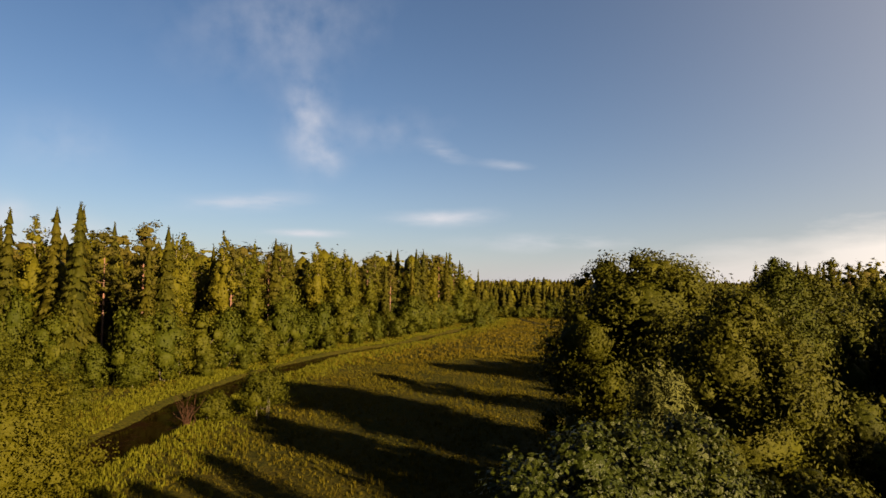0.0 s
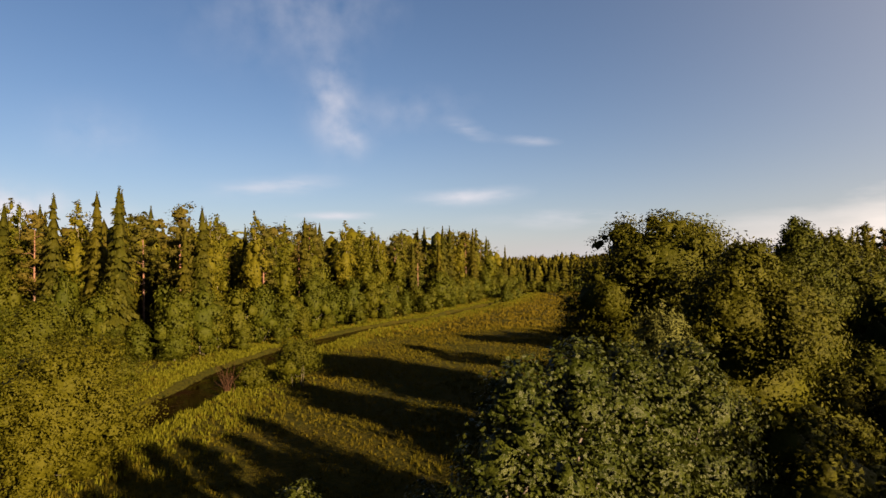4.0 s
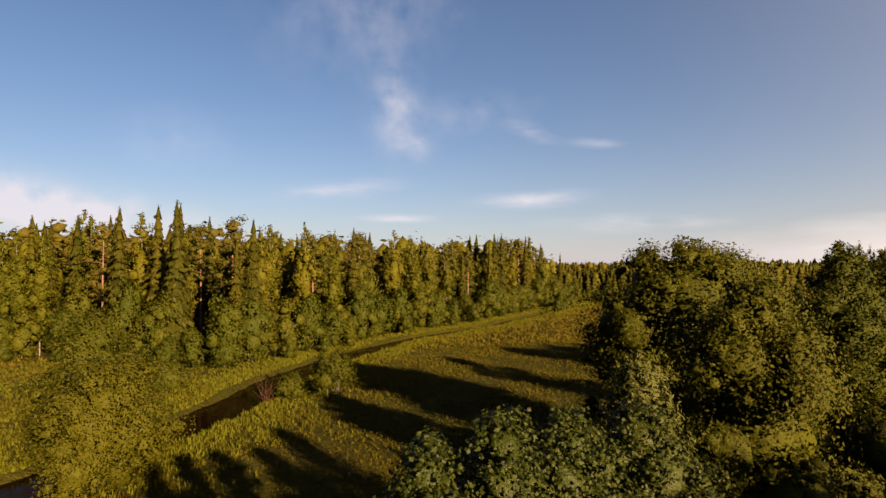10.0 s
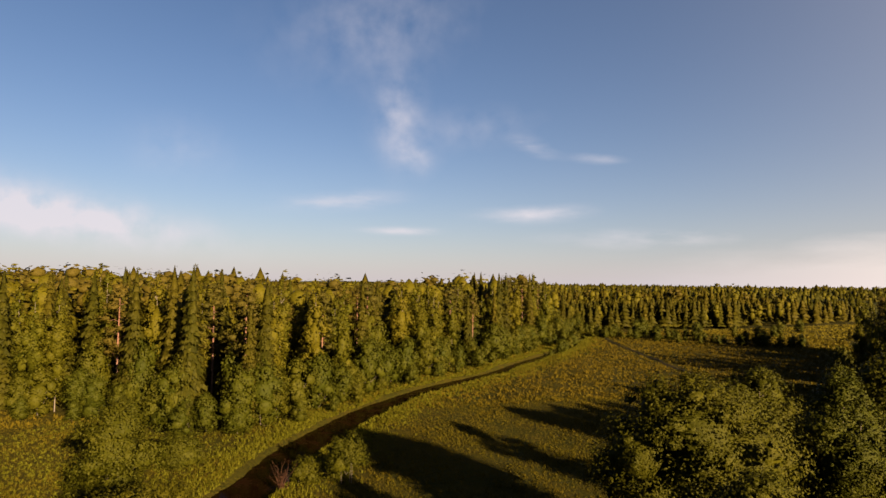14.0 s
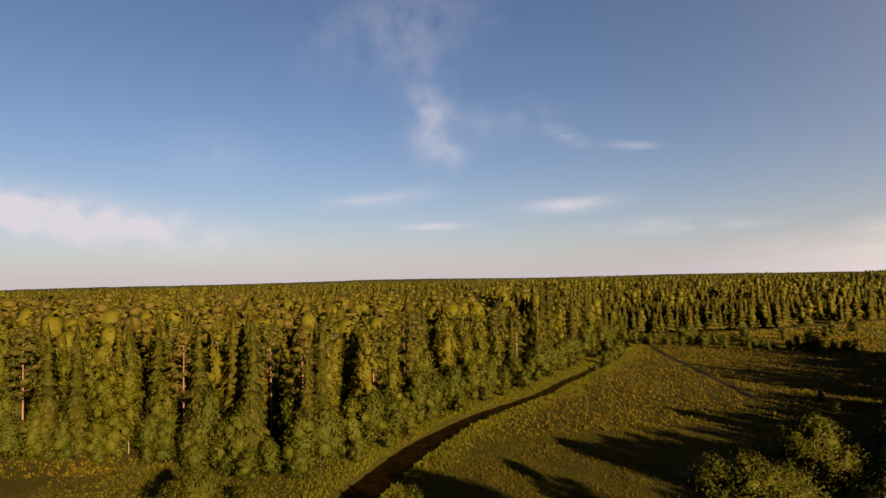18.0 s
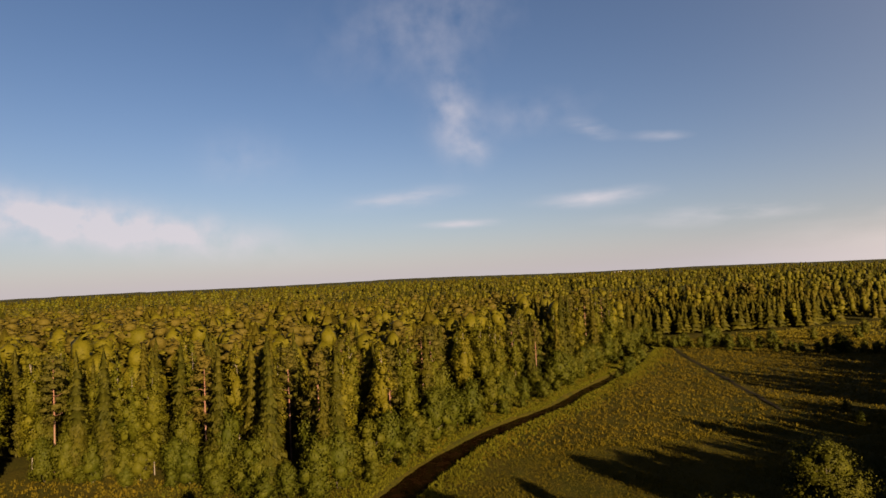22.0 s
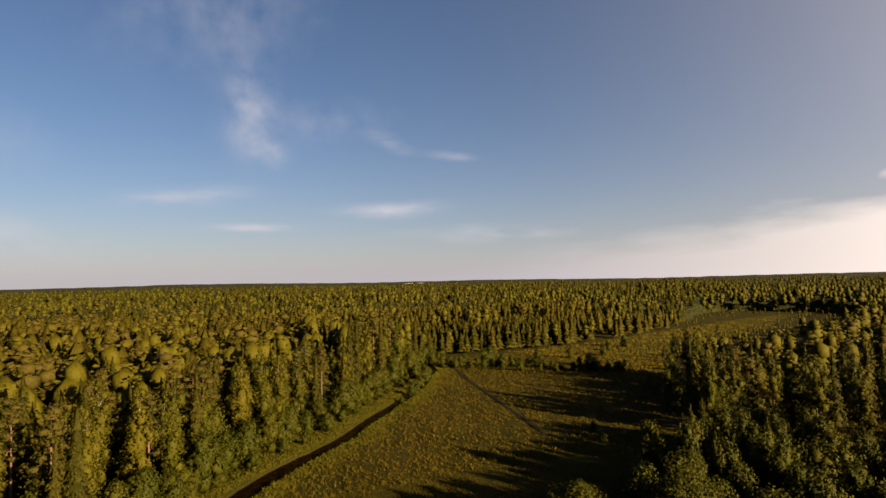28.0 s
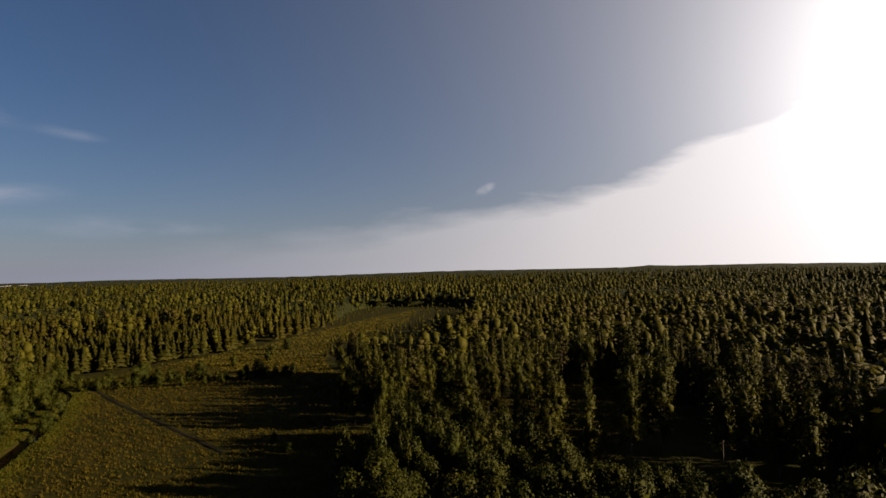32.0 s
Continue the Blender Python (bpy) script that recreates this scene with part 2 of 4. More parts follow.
def canopy_material():
    m, n = material("distant_canopy")
    pos = n.add("ShaderNodeNewGeometry").outputs["Position"]
    stretch = n.add("ShaderNodeMapping", {"Vector": pos, "Scale": (1, 1, 0.3)}).outputs[0]
    a, b = n.noise(stretch, 0.16, 5.0, 0.7), n.noise(pos, 0.006, 4.0)
    c = n.mix(n.ramp(b, 0.35, 0.65), (0.0110, 0.0147, 0.0030, 1), (0.0257, 0.0257, 0.0052, 1))
    c = n.mix(n.math("MULTIPLY", n.ramp(a, 0.40, 0.60), 0.7), c, (0.0052, 0.0081, 0.0022, 1))
    bump = n.add("ShaderNodeBump", {"Height": a, "Strength": 1.0, "Distance": 6.0})
    p = n.add("ShaderNodeBsdfPrincipled", {"Base Color": c, "Roughness": 1.0, "Specular IOR Level": 0.05, "Normal": bump.outputs[0]})
    n.add("ShaderNodeOutputMaterial", {"Surface": p.outputs[0]})
    return m


def plain(name, colour, rough=0.8):
    m, n = material(name)
    pos = n.add("ShaderNodeNewGeometry").outputs["Position"]
    c = n.mix(n.ramp(n.noise(pos, 1.7, 5.0), 0.35, 0.7), (*colour, 1), tuple(v * 0.6 for v in colour) + (1,))
    p = n.add("ShaderNodeBsdfPrincipled", {"Base Color": c, "Roughness": rough, "Specular IOR Level": 0.05})
    n.add("ShaderNodeOutputMaterial", {"Surface": p.outputs[0]})
    return m


GROUND, WATER, CANOPY = ground_material(), water_material(), canopy_material()
EARTH = plain("damp_dark_earth", (0.005, 0.0042, 0.002), 1.0)
WHITE_WALL, GREY_ROOF = plain("pale_render", (0.022, 0.021, 0.020)), plain("grey_roofing", (0.2, 0.2, 0.21))
rng = np.random.default_rng(7)


# ---- geometry helpers ----
def mesh_of(name, verts, faces, mat, smooth=False, normals=None):
    """A mesh from an array of places and an array of triangles or quads; normals: those of its rounded sprays."""
    verts, faces = np.asarray(verts, np.float32), np.asarray(faces, np.int32)
    me = bpy.data.meshes.new(name)
    k = faces.shape[1]
    me.vertices.add(len(verts))
    me.vertices.foreach_set("co", verts.ravel())
    me.loops.add(faces.size)
    me.loops.foreach_set("vertex_index", faces.ravel())
    me.polygons.add(len(faces))
    me.polygons.foreach_set("loop_start", np.arange(0, faces.size, k, dtype=np.int32))
    me.polygons.foreach_set("loop_total", np.full(len(faces), k, np.int32))
    me.update(calc_edges=True)
    if smooth or normals is not None:
        me.polygons.foreach_set("use_smooth", np.ones(len(faces), bool))
    if normals is not None:
        me.normals_split_custom_set_from_vertices(np.asarray(normals, np.float32))
    me.materials.append(mat)
    return me


def crown_of(name, crown, mat):
    return mesh_of(name, crown[0], crown[1], mat, True, crown[2])


def merged(pieces):
    """Several pieces of places and triangles, and normals where they have them, as one."""
    base, faces = 0, []
    for p in pieces:
        faces.append(p[1] + base)
        base += len(p[0])
    return (np.concatenate([p[0] for p in pieces]), np.concatenate(faces), *([np.concatenate([p[2] for p in pieces])] if len(pieces[0]) > 2 else []))


def tube(points, radii, sides=6):
    """A tapered tube of triangles along points."""
    points, radii = np.asarray(points, float), np.asarray(radii, float)
    a = np.arange(sides) * 2 * np.pi / sides
    axis = np.gradient(points, axis=0)
    axis /= np.linalg.norm(axis, axis=1)[:, None] + 1e-9
    side = np.cross(axis, [0.31, 0.95, 0.05])
    side /= np.linalg.norm(side, axis=1)[:, None] + 1e-9
    up = np.cross(axis, side)
    ring = side[:, None] * np.cos(a)[None, :, None] + up[:, None] * np.sin(a)[None, :, None]
    v = (points[:, None] + ring * radii[:, None, None]).reshape(-1, 3)
    f = []
    for i in range(len(points) - 1):
        for j in range(sides):
            p, q = i * sides + j, i * sides + (j + 1) % sides
            f += [(p, q, q + sides), (p, q + sides, p + sides)]
    return v, np.array(f)


def leaves(centres, size, r, droop=0.0, slim=0.55, facing=None, along=None, loose=0.55, soft=0.30):
    """A kite of two triangles at each centre; its face turns outwards, more or less, where facing is given."""
    n = len(centres)
    size = np.broadcast_to(size, n) * r.uniform(0.65, 1.25, n)
    up = r.normal(size=(n, 3))
    up /= np.linalg.norm(up, axis=1)[:, None]
    if facing is not None:
        up = up * loose + facing
        up /= np.linalg.norm(up, axis=1)[:, None] + 1e-9
    a = r.normal(size=(n, 3))
    a[:, 2] -= droop
    if along is not None:
        a = a * 0.35 + along
    a -= up * (a * up).sum(1)[:, None]
    a /= np.linalg.norm(a, axis=1)[:, None] + 1e-9
    b = np.cross(up, a)
    h = size[:, None] * 0.5
    v = np.stack([centres - a * h, centres + b * h * slim - up * h * 0.15, centres + a * h, centres - b * h * slim - up * h * 0.15], 1).reshape(-1, 3)
    i = np.arange(n)[:, None] * 4
    f = np.concatenate([i + [0, 2, 1], i + [0, 3, 2]])
    nv = facing * (1 - soft) + up * soft + r.normal(size=(n, 3)) * 0.18 if facing is not None else up
    nv /= np.linalg.norm(nv, axis=1)[:, None] + 1e-9
    return v, f, np.repeat(nv, 4, 0)


def limb(a, b, r0, r1, r, sag=0.0):
    t = np.linspace(0, 1, 4)[:, None]
    p = np.asarray(a) * (1 - t) + np.asarray(b) * t
    p[1:3] += r.normal(size=(2, 3)) * 0.05 * np.linalg.norm(np.subtract(b, a))
    p[:, 2] += sag * (t[:, 0] * (1 - t[:, 0]))
    return tube(p, np.linspace(r0, r1, 4), 4)


def skirts(h, wide, r, tiers, seg, low=0.05, ragged=0.35):
    """Stacked ragged star-shaped cones, long boughs drooping between short ones: the dark body of a spruce."""
    pieces = []
    for i in range(tiers):
        t = low + (0.97 - low) * i / tiers
        step = (0.97 - low) / tiers
        rim = wide * (1 - t) ** 0.72 * r.uniform(0.85, 1.12) + 0.004 * h
        a = np.arange(seg) * 6.283 / seg + i * 0.9 + r.uniform(-0.2, 0.2, seg)
        long = np.where(np.arange(seg) % 2 == 0, 1.0 + ragged * 0.3, 1.0 - ragged)
        out = rim * long * r.uniform(0.8, 1.15, seg)
        drop = out * r.uniform(0.25, 0.55, seg)
        top = min(h, h * (t + step * r.uniform(1.5, 1.9)))
        v = np.concatenate([[(0, 0, top)], np.stack([np.cos(a) * out, np.sin(a) * out, np.maximum(h * t - drop, 0.004 * h)], 1)])
        f = np.array([(0, 1 + j, 1 + (j + 1) % seg) for j in range(seg)])
        nv = np.stack([np.cos(a), np.sin(a), 0 * a + 0.5], 1) + r.normal(size=(seg, 3)) * 0.35
        pieces.append((v, f, np.concatenate([[(0, 0, 1.0)], nv / np.linalg.norm(nv, axis=1)[:, None]])))
    return merged(pieces)


def spruce_shape(h, r, count, size, low=0.05, spread=0.11):
    """A spruce: whorls of drooping boughs round a straight stem, each a fan of sprays, narrowing to a thin tip."""
    trunk = tube([(0, 0, 0), (0.006 * h, 0, h * 0.5), (0, 0, h * 0.97)], [h * 0.009, h * 0.006, h * 0.001], 5)
    boughs = count // 6
    t = low + (0.97 - low) * (1 - r.uniform(0, 1, boughs) ** 0.62)
    tiers = 24
    t = (np.floor(t * tiers) + r.uniform(0, 0.45, boughs)) / tiers
    a = r.uniform(0, 6.283, boughs)
    lop = 1 + 0.16 * np.sin(a + r.uniform(0, 6)) + 0.10 * np.sin(2 * a + t * 7)
    full = h * (spread * np.minimum((1 - t) ** 0.70, 0.82) + 0.006) * lop * r.uniform(0.70, 1.14, boughs)
    out = np.stack([np.cos(a), np.sin(a), 0 * a], 1)
    side = np.stack([-np.sin(a), np.cos(a), 0 * a], 1)
    c, size_, face, along = [], [], [], []
    for u, w in ((0.45, 0.0), (0.72, -0.16), (0.72, 0.16), (0.95, 0.0), (0.90, -0.22), (0.90, 0.22)):
        q = out * (full * u)[:, None] + side * (full * w)[:, None] * r.uniform(0.6, 1.3, (boughs, 1))
        q[:, 2] = t * h - full * (0.42 * u + 0.10 * u * u) + full * 0.25 * (t > 0.8) + r.normal(size=boughs) * 0.01 * h * (1 - t)
        c.append(q)
        size_.append(size * (0.30 + 0.85 * (1 - t) ** 0.8))
        face.append(out * 0.80 + side * w * 2.2 + [0, 0, 0.50])
        along.append(out + side * w * 2.5 - [0, 0, 0.45])
    c = np.concatenate(c)
    c[:, 2] = np.maximum(c[:, 2], 0.008 * h)
    face = np.concatenate(face)
    face /= np.linalg.norm(face, axis=1)[:, None]
    tip = np.stack([r.normal(size=14) * 0.004 * h, r.normal(size=14) * 0.004 * h, h * r.uniform(0.945, 1.0, 14)], 1)
    tf = r.normal(size=(14, 3)) * [1, 1, 0.2]
    tf /= np.linalg.norm(tf, axis=1)[:, None]
    return trunk, merged([leaves(c, np.concatenate(size_), r, 0.3, 0.52, face, np.concatenate(along), 0.35, 0.35),
                          leaves(tip, 0.02 * h, r, -2.0, 0.3, tf), skirts(h, h * spread * 0.72, r, 15, 10, low)])


def round_core(level):
    """Places and triangles of a sphere of radius 1 built from an icosahedron."""
    bm = bmesh.new()
    bmesh.ops.create_icosphere(bm, subdivisions=level, radius=1.0)
    v = np.array([x.co[:] for x in bm.verts])
    f = np.array([[x.index for x in p.verts] for p in bm.faces])
    bm.free()
    return v, f


CORE = {1: round_core(1), 2: round_core(2)}


def body(l, r, level, lo, hi, middle, span, lean):
    """The dense uneven heart of one leaf mass, with normals that lean away from the crown's middle."""
    cv, cf = CORE[level]
    place = np.array(l[:3]) + cv * r.uniform(lo, hi, (len(cv), 1)) * l[3:6]
    nv = cv + lean * (place - middle) / span
    return place, cf, nv / (np.linalg.norm(nv, axis=1)[:, None] + 1e-9)


def budded(majors, per, small, r):
    """Smaller leaf masses seated on the outside of larger ones."""
    box = np.array(majors)
    out = []
    for i, l in enumerate(majors):
        for j in range(per):
            d = r.normal(size=3)
            d[2] += 0.15
            d /= np.linalg.norm(d)
            c = np.array(l[:3]) + d * l[3:6] * r.uniform(0.78, 1.06)
            q = np.linalg.norm((box[:, :3] - c) / box[:, 3:6], axis=1)
            q[i] = 9
            if q.min() < 0.72:
                continue
            s = small * r.uniform(0.62, 1.25) * (l[3] * l[4] * l[5]) ** 0.333
            out.append((*c, s * r.uniform(0.85, 1.25), s * r.uniform(0.85, 1.25), s * r.uniform(0.75, 1.15)))
    return out


def clumped(majors, per, small, count, size, r, droop=0.0, slim=0.7, level=1, lean=0.9, ragged=0.30, soft=0.45):
    """A crown: large leaf masses (x, y, z, rx, ry, rz), smaller ones seated on them, and sprays of leaves that stand out of both."""
    middle = np.array(majors)[:, :3].mean(0)
    span = np.abs(np.array(majors)[:, :3] - middle).max(0) + np.array(majors)[:, 3:6].mean(0)
    lobes = budded(majors, per, small, r)
    pieces = [body(l, r, 2 if level == 2 else 1, 0.50, 0.80, middle, span, lean) for l in majors]
    pieces += [body(l, r, level, 0.15, 0.58, middle, span, lean) for l in lobes]
    lobes = lobes + [tuple(l) for l in majors]
    w = np.array([(l[3] * l[4] * l[5]) ** 0.667 for l in lobes])
    pick = np.sort(r.choice(len(lobes), count, p=w / w.sum()))
    box = np.array(lobes)[pick]
    d = r.normal(size=(count, 3))
    away = box[:, :3] - middle
    away /= np.linalg.norm(away, axis=1)[:, None] + 1e-9
    d += away * 0.7 + [0, 0, 0.12]
    d /= np.linalg.norm(d, axis=1)[:, None]
    c = box[:, :3] + d * box[:, 3:6] * r.uniform(0.55, 1.0 + ragged, (count, 1))
    face = d + lean * (c - middle) / span
    face /= np.linalg.norm(face, axis=1)[:, None]
    return merged([leaves(c, size, r, droop, slim, face, None, 0.7, soft), *pieces])


def broad_shape(h, wide, r, count, size, base=0.25, lobes=9, droop=0.0, stems=1, slim=0.6, per=12, level=1, soft=0.45):
    """A broadleaf tree: stems, limbs to the masses of its crown, and leaves in sprays."""
    L, wood = [], []
    big = wide * 0.5 * (0.52 if lobes < 12 else 0.42)
    for i in range(lobes):
        t = (i + 0.5) / lobes
        z = h * (base + (0.95 - base) * t ** 0.9)
        prof = max(0.12, math.sin(math.pi * min(0.97, 0.24 + 0.70 * t)) ** 0.75)
        a = i * 2.4 + r.uniform(-0.5, 0.5)
        s = big * r.uniform(0.75, 1.2) * (0.55 + 0.45 * prof)
        off = max(0.0, wide * 0.5 * prof * r.uniform(0.78, 1.1) - s * 0.8) * (1.0 if i % 4 else 0.4)
        z = min(max(z, s * 0.6), h - s * 0.9)
        L.append((off * math.cos(a), off * math.sin(a), z, s * r.uniform(0.8, 1.2), s * r.uniform(0.8, 1.2), s * r.uniform(0.75, 1.15)))
    L.append((0, 0, h - wide * 0.15, wide * 0.15, wide * 0.15, wide * 0.14))
    L.append((0, 0, h * (base + 0.46 * (1 - base)), wide * 0.36, wide * 0.36, h * 0.42 * (1 - base)))
    for s in range(stems):
        o = np.array([r.normal() * 0.25, r.normal() * 0.25, 0]) * (stems > 1)
        lean = np.array([r.normal(), r.normal(), 0]) * wide * 0.08 * (stems > 1)
        wood.append(tube([o, o * 1.3 + lean * 0.5 + [0, 0, h * 0.35], o + lean * 0.7 + [0, 0, h * 0.6]], [h * 0.013 / stems ** 0.4, h * 0.010 / stems ** 0.4, h * 0.002], 6))
    for l in L[:-2][:16 if count > 2500 else 6]:
        wood.append(limb((0, 0, max(h * base * 0.7, l[2] - wide * 0.35)), l[:3], h * 0.005, h * 0.0015, r))
    return merged(wood), clumped(L, per, 0.40, count, size, r, droop, slim, level, 0.9, 0.30, soft)


def birch_shape(h, wide, r, count, size, base=0.14):
    """A slim birch or aspen with a tall uneven crown of hanging sprays."""
    L, wood = [], [tube([(0, 0, 0), (r.normal() * 0.15, r.normal() * 0.15, h * 0.45), (0, 0, h * 0.9)], [h * 0.005, h * 0.0035, h * 0.001], 5)]
    for i in range(13):
        t = (i + 0.5) / 13
        z = h * (base + (0.95 - base) * t)
        prof = math.sin(math.pi * (0.22 + 0.72 * t)) ** 0.8
        a, off = i * 2.4 + r.uniform(-0.5, 0.5), wide * 0.5 * prof * r.uniform(0.2, 0.66)
        s = wide * 0.5 * prof * r.uniform(0.34, 0.52) + 0.15
        L.append((off * math.cos(a), off * math.sin(a), min(z, h - s * 1.1), s, s * r.uniform(0.85, 1.2), s * r.uniform(1.1, 1.7)))
        if i % 2:
            wood.append(limb((0, 0, z - wide * 0.3), (off * math.cos(a), off * math.sin(a), z), h * 0.003, h * 0.001, r))
    L.append((0, 0, h * 0.95, wide * 0.07, wide * 0.07, h * 0.05))
    L.append((0, 0, h * (base + 0.40), wide * 0.30, wide * 0.30, h * 0.34))
    return merged(wood), clumped(L, 5, 0.42, count, size, r, 0.7, 0.6, 1, 0.7, 0.4)


def pine_shape(h, wide, r, count, size):
    """A pine: long bare stem, crown of cushions on bent limbs in its upper part."""
    L, wood = [], [tube([(0, 0, 0), (0.1, 0, h * 0.5), (0, 0.1, h * 0.94)], [h * 0.008, h * 0.007, h * 0.002], 6)]
    for i in range(17):
        t = (i + 0.5) / 17
        z = h * (0.42 + 0.55 * t)
        reach = wide * 0.5 * (1 - 0.78 * t ** 1.6) * r.uniform(0.4, 1.0)
        a = i * 2.4 + r.uniform(-0.5, 0.5)
        s = wide * 0.20 * r.uniform(0.8, 1.3)
        c = (reach * math.cos(a), reach * math.sin(a), min(z + reach * 0.15, h * 0.965))
        L.append((*c, s * 1.2, s * 1.2, s * 0.62))
        wood.append(limb((0, 0, z - 0.3), c, h * 0.0022, h * 0.0008, r))
    L.append((0, 0, h * 0.96, wide * 0.11, wide * 0.11, h * 0.04))
    return merged(wood), clumped(L, 3, 0.5, count, size, r, -0.5, 0.45, 1, 0.5, 0.4)


def young_pine_shape(h, wide, r):
    """A young pine, branched to the ground, with upright shoots in tiers."""
    wood = [tube([(0, 0, 0), (0.03, 0, h * 0.6), (0, 0, h)], [0.09, 0.06, 0.012], 7)]
    pts, tips = [], []
    for i in range(17):
        t = i / 17
        z = h * (0.12 + 0.84 * t)
        for j in range(7):
            a = j * 0.9 + i * 0.5 + r.uniform(-0.2, 0.2)
            reach = wide * 0.5 * (1.08 - t) ** 0.7 * r.uniform(0.7, 1.1)
            tip = np.array([reach * math.cos(a), reach * math.sin(a), z + reach * 0.42])
            wood.append(limb((0, 0, z), tip, 0.022, 0.006, r))
            for s in np.linspace(0.25, 1.0, 6):
                pts.append(np.array([0, 0, z]) * (1 - s) + tip * s + r.normal(size=(26, 3)) * 0.10)
            pts.append(tip + r.normal(size=(26, 3)) * [0.05, 0.05, 0.14] + [0, 0, 0.12])
    pts.append(np.stack([r.normal(size=160) * 0.06, r.normal(size=160) * 0.06, h * r.uniform(0.86, 1.01, 160)], 1))
    pts = np.concatenate(pts)
    face = pts * [1, 1, 0]
    face = face / (np.linalg.norm(face, axis=1)[:, None] + 0.2) + [0, 0, 0.4]
    return merged(wood), leaves(pts, 0.19, r, -0.4, 0.26, face)


def part(name, data, parent, label=""):
    ob = new(name, data)
    ob.parent = parent
    return tagged(ob, label)


def tree(name, shape, bark, foliage, m, label, category="tree", group=""):
    """One tree: an empty at its foot with trunk and crown."""
    wood, crown = shape
    root = new(name)
    tagged(root, label, category, group)
    part("trunk", mesh_of("trunk", *wood, bark, True), root)
    part("crown", crown_of("crown", crown, foliage), root)
    root.matrix_basis = m
    return root


# ---- the lie of the land ----
RIVER = np.array([(-70, 38), (-48, 40), (-32, 43), (-19.5, 52), (-15.1, 60.3), (-12.9, 65.4), (-9.9, 71.5), (-7.1, 80.4), (-3.5, 87.1), (3.2, 98.6),
                  (13.7, 112.2), (23.6, 121.9), (34.8, 130.3), (47.2, 144.2), (66.5, 163.9), (81.3, 182), (96.8, 204.2), (104.3, 227.6), (99, 260.9)], float)
RIVER_HALF = np.array([2.2, 2.2, 2.2, 2.0, 1.9, 1.8, 1.8, 1.6, 1.3, 1.1, 1.0, 1.0, 0.9, 0.9, 0.8, 0.8, 0.8, 0.7, 0.7])
FOOT = [(-133.9, 111.5), (-82.1, 112.5), (-56.2, 113.2), (-37.6, 106.5), (-25.6, 101), (-18.7, 93.1), (-11.7, 92.6), (-4.4, 102.5), (5.8, 116.4), (17, 128.8), (30.1, 140.4), (46.3, 157.3), (62.7, 175.4), (80.3, 194.7), (95.3, 214.9), (112.2, 235.2)]
MEADOW = FOOT + [(135.4, 233.5), (158.5, 227.4), (211.6, 233.4), (258, 246), (300, 256), (360, 272), (400, 279), (440, 282), (436, 272), (399, 258), (337, 225), (267, 205), (222, 200), (190, 180), (168, 160),
                 (158, 147), (136, 125), (118, 108), (104, 108), (97, 100), (99, 90), (112, 84), (126, 82), (140, 78), (154.6, 73.3), (169.8, 64.8), (172.1, 50.2), (145, 27.3), (110.3, 7.6), (57.5, -21.2), (22.1, -42.4), (-48, -54.1), (-133.7, -14.6)]
COPSE = [(58, 66), (66, 76), (79, 79), (92, 88), (99, 84), (97, 70), (91, 58), (84, 50), (70, 55)]
DITCH = np.array([(106.4, 206), (96.7, 180.3), (88.4, 154.7), (80.8, 131.3), (74.4, 111.3)], float)


def inside(poly, x, y):
    x, y = np.asarray(x, float), np.asarray(y, float)
    p, hit = np.array(poly, float), np.zeros(x.shape, bool)
    for (x0, y0), (x1, y1) in zip(p, np.roll(p, -1, 0)):
        if y0 != y1:
            hit ^= ((y0 > y) != (y1 > y)) & (x < (x1 - x0) * (y - y0) / (y1 - y0) + x0)
    return hit


def off_line(line, x, y):
    """Distance to a bent line, and how far along it, as a fraction of its points."""
    best, along = np.full(np.shape(x), 1e9), np.zeros(np.shape(x))
    for i in range(len(line) - 1):
        a, d = line[i], line[i + 1] - line[i]
        t = np.clip(((x - a[0]) * d[0] + (y - a[1]) * d[1]) / (d @ d), 0, 1)
        q = np.hypot(x - a[0] - t * d[0], y - a[1] - t * d[1])
        along = np.where(q < best, i + t, along)
        best = np.minimum(best, q)
    return best, along


def smooth_line(line, step):
    t = np.concatenate([[0], np.cumsum(np.hypot(*np.diff(line, axis=0).T))])
    s = np.arange(0, t[-1], step)
    p = np.stack([np.interp(s, t, line[:, 0]), np.interp(s, t, line[:, 1])], 1)
    for _ in range(int(6 / step) + 1):
        p[1:-1] = p[1:-1] * 0.5 + (p[:-2] + p[2:]) * 0.25
    return p, s / t[-1]


RIVER_LINE, _ = smooth_line(RIVER, 1.5)


def land(x, y):
    """Height of the ground."""
    d, along = off_line(RIVER_LINE[::3], x, y)
    half = np.interp(along / (len(RIVER_LINE[::3]) - 1) * (len(RIVER) - 1), np.arange(len(RIVER)), RIVER_HALF)
    cut = np.clip((half + 1.0 - d) / 1.2, 0, 1)
    roll = 0.18 * np.sin(x * 0.21 + y * 0.13) * np.sin(y * 0.17 - x * 0.09) + 0.08 * np.sin(x * 0.9 + 2 * np.sin(y * 0.5))
    far = np.hypot(x, y)
    hills = np.clip((far - 1500) / 3000, 0, 1) * (1 + 5 * np.sin(np.arctan2(x, y) * 5 + 1.2) + 4 * np.sin(np.arctan2(x, y) * 13) + 10 * np.exp(-((np.arctan2(x, y) - 1.43) / 0.025) ** 2))
    return roll - 1.5 * cut + hills


def spaced(lo, hi, step, out):
    mid = np.arange(lo, hi + step, step)
    grow = [step]
    while sum(grow) < out:
        grow.append(grow[-1] * 1.22)
    g = np.cumsum(grow)
    return np.concatenate([(mid[0] - g)[::-1], mid, mid[-1] + g])


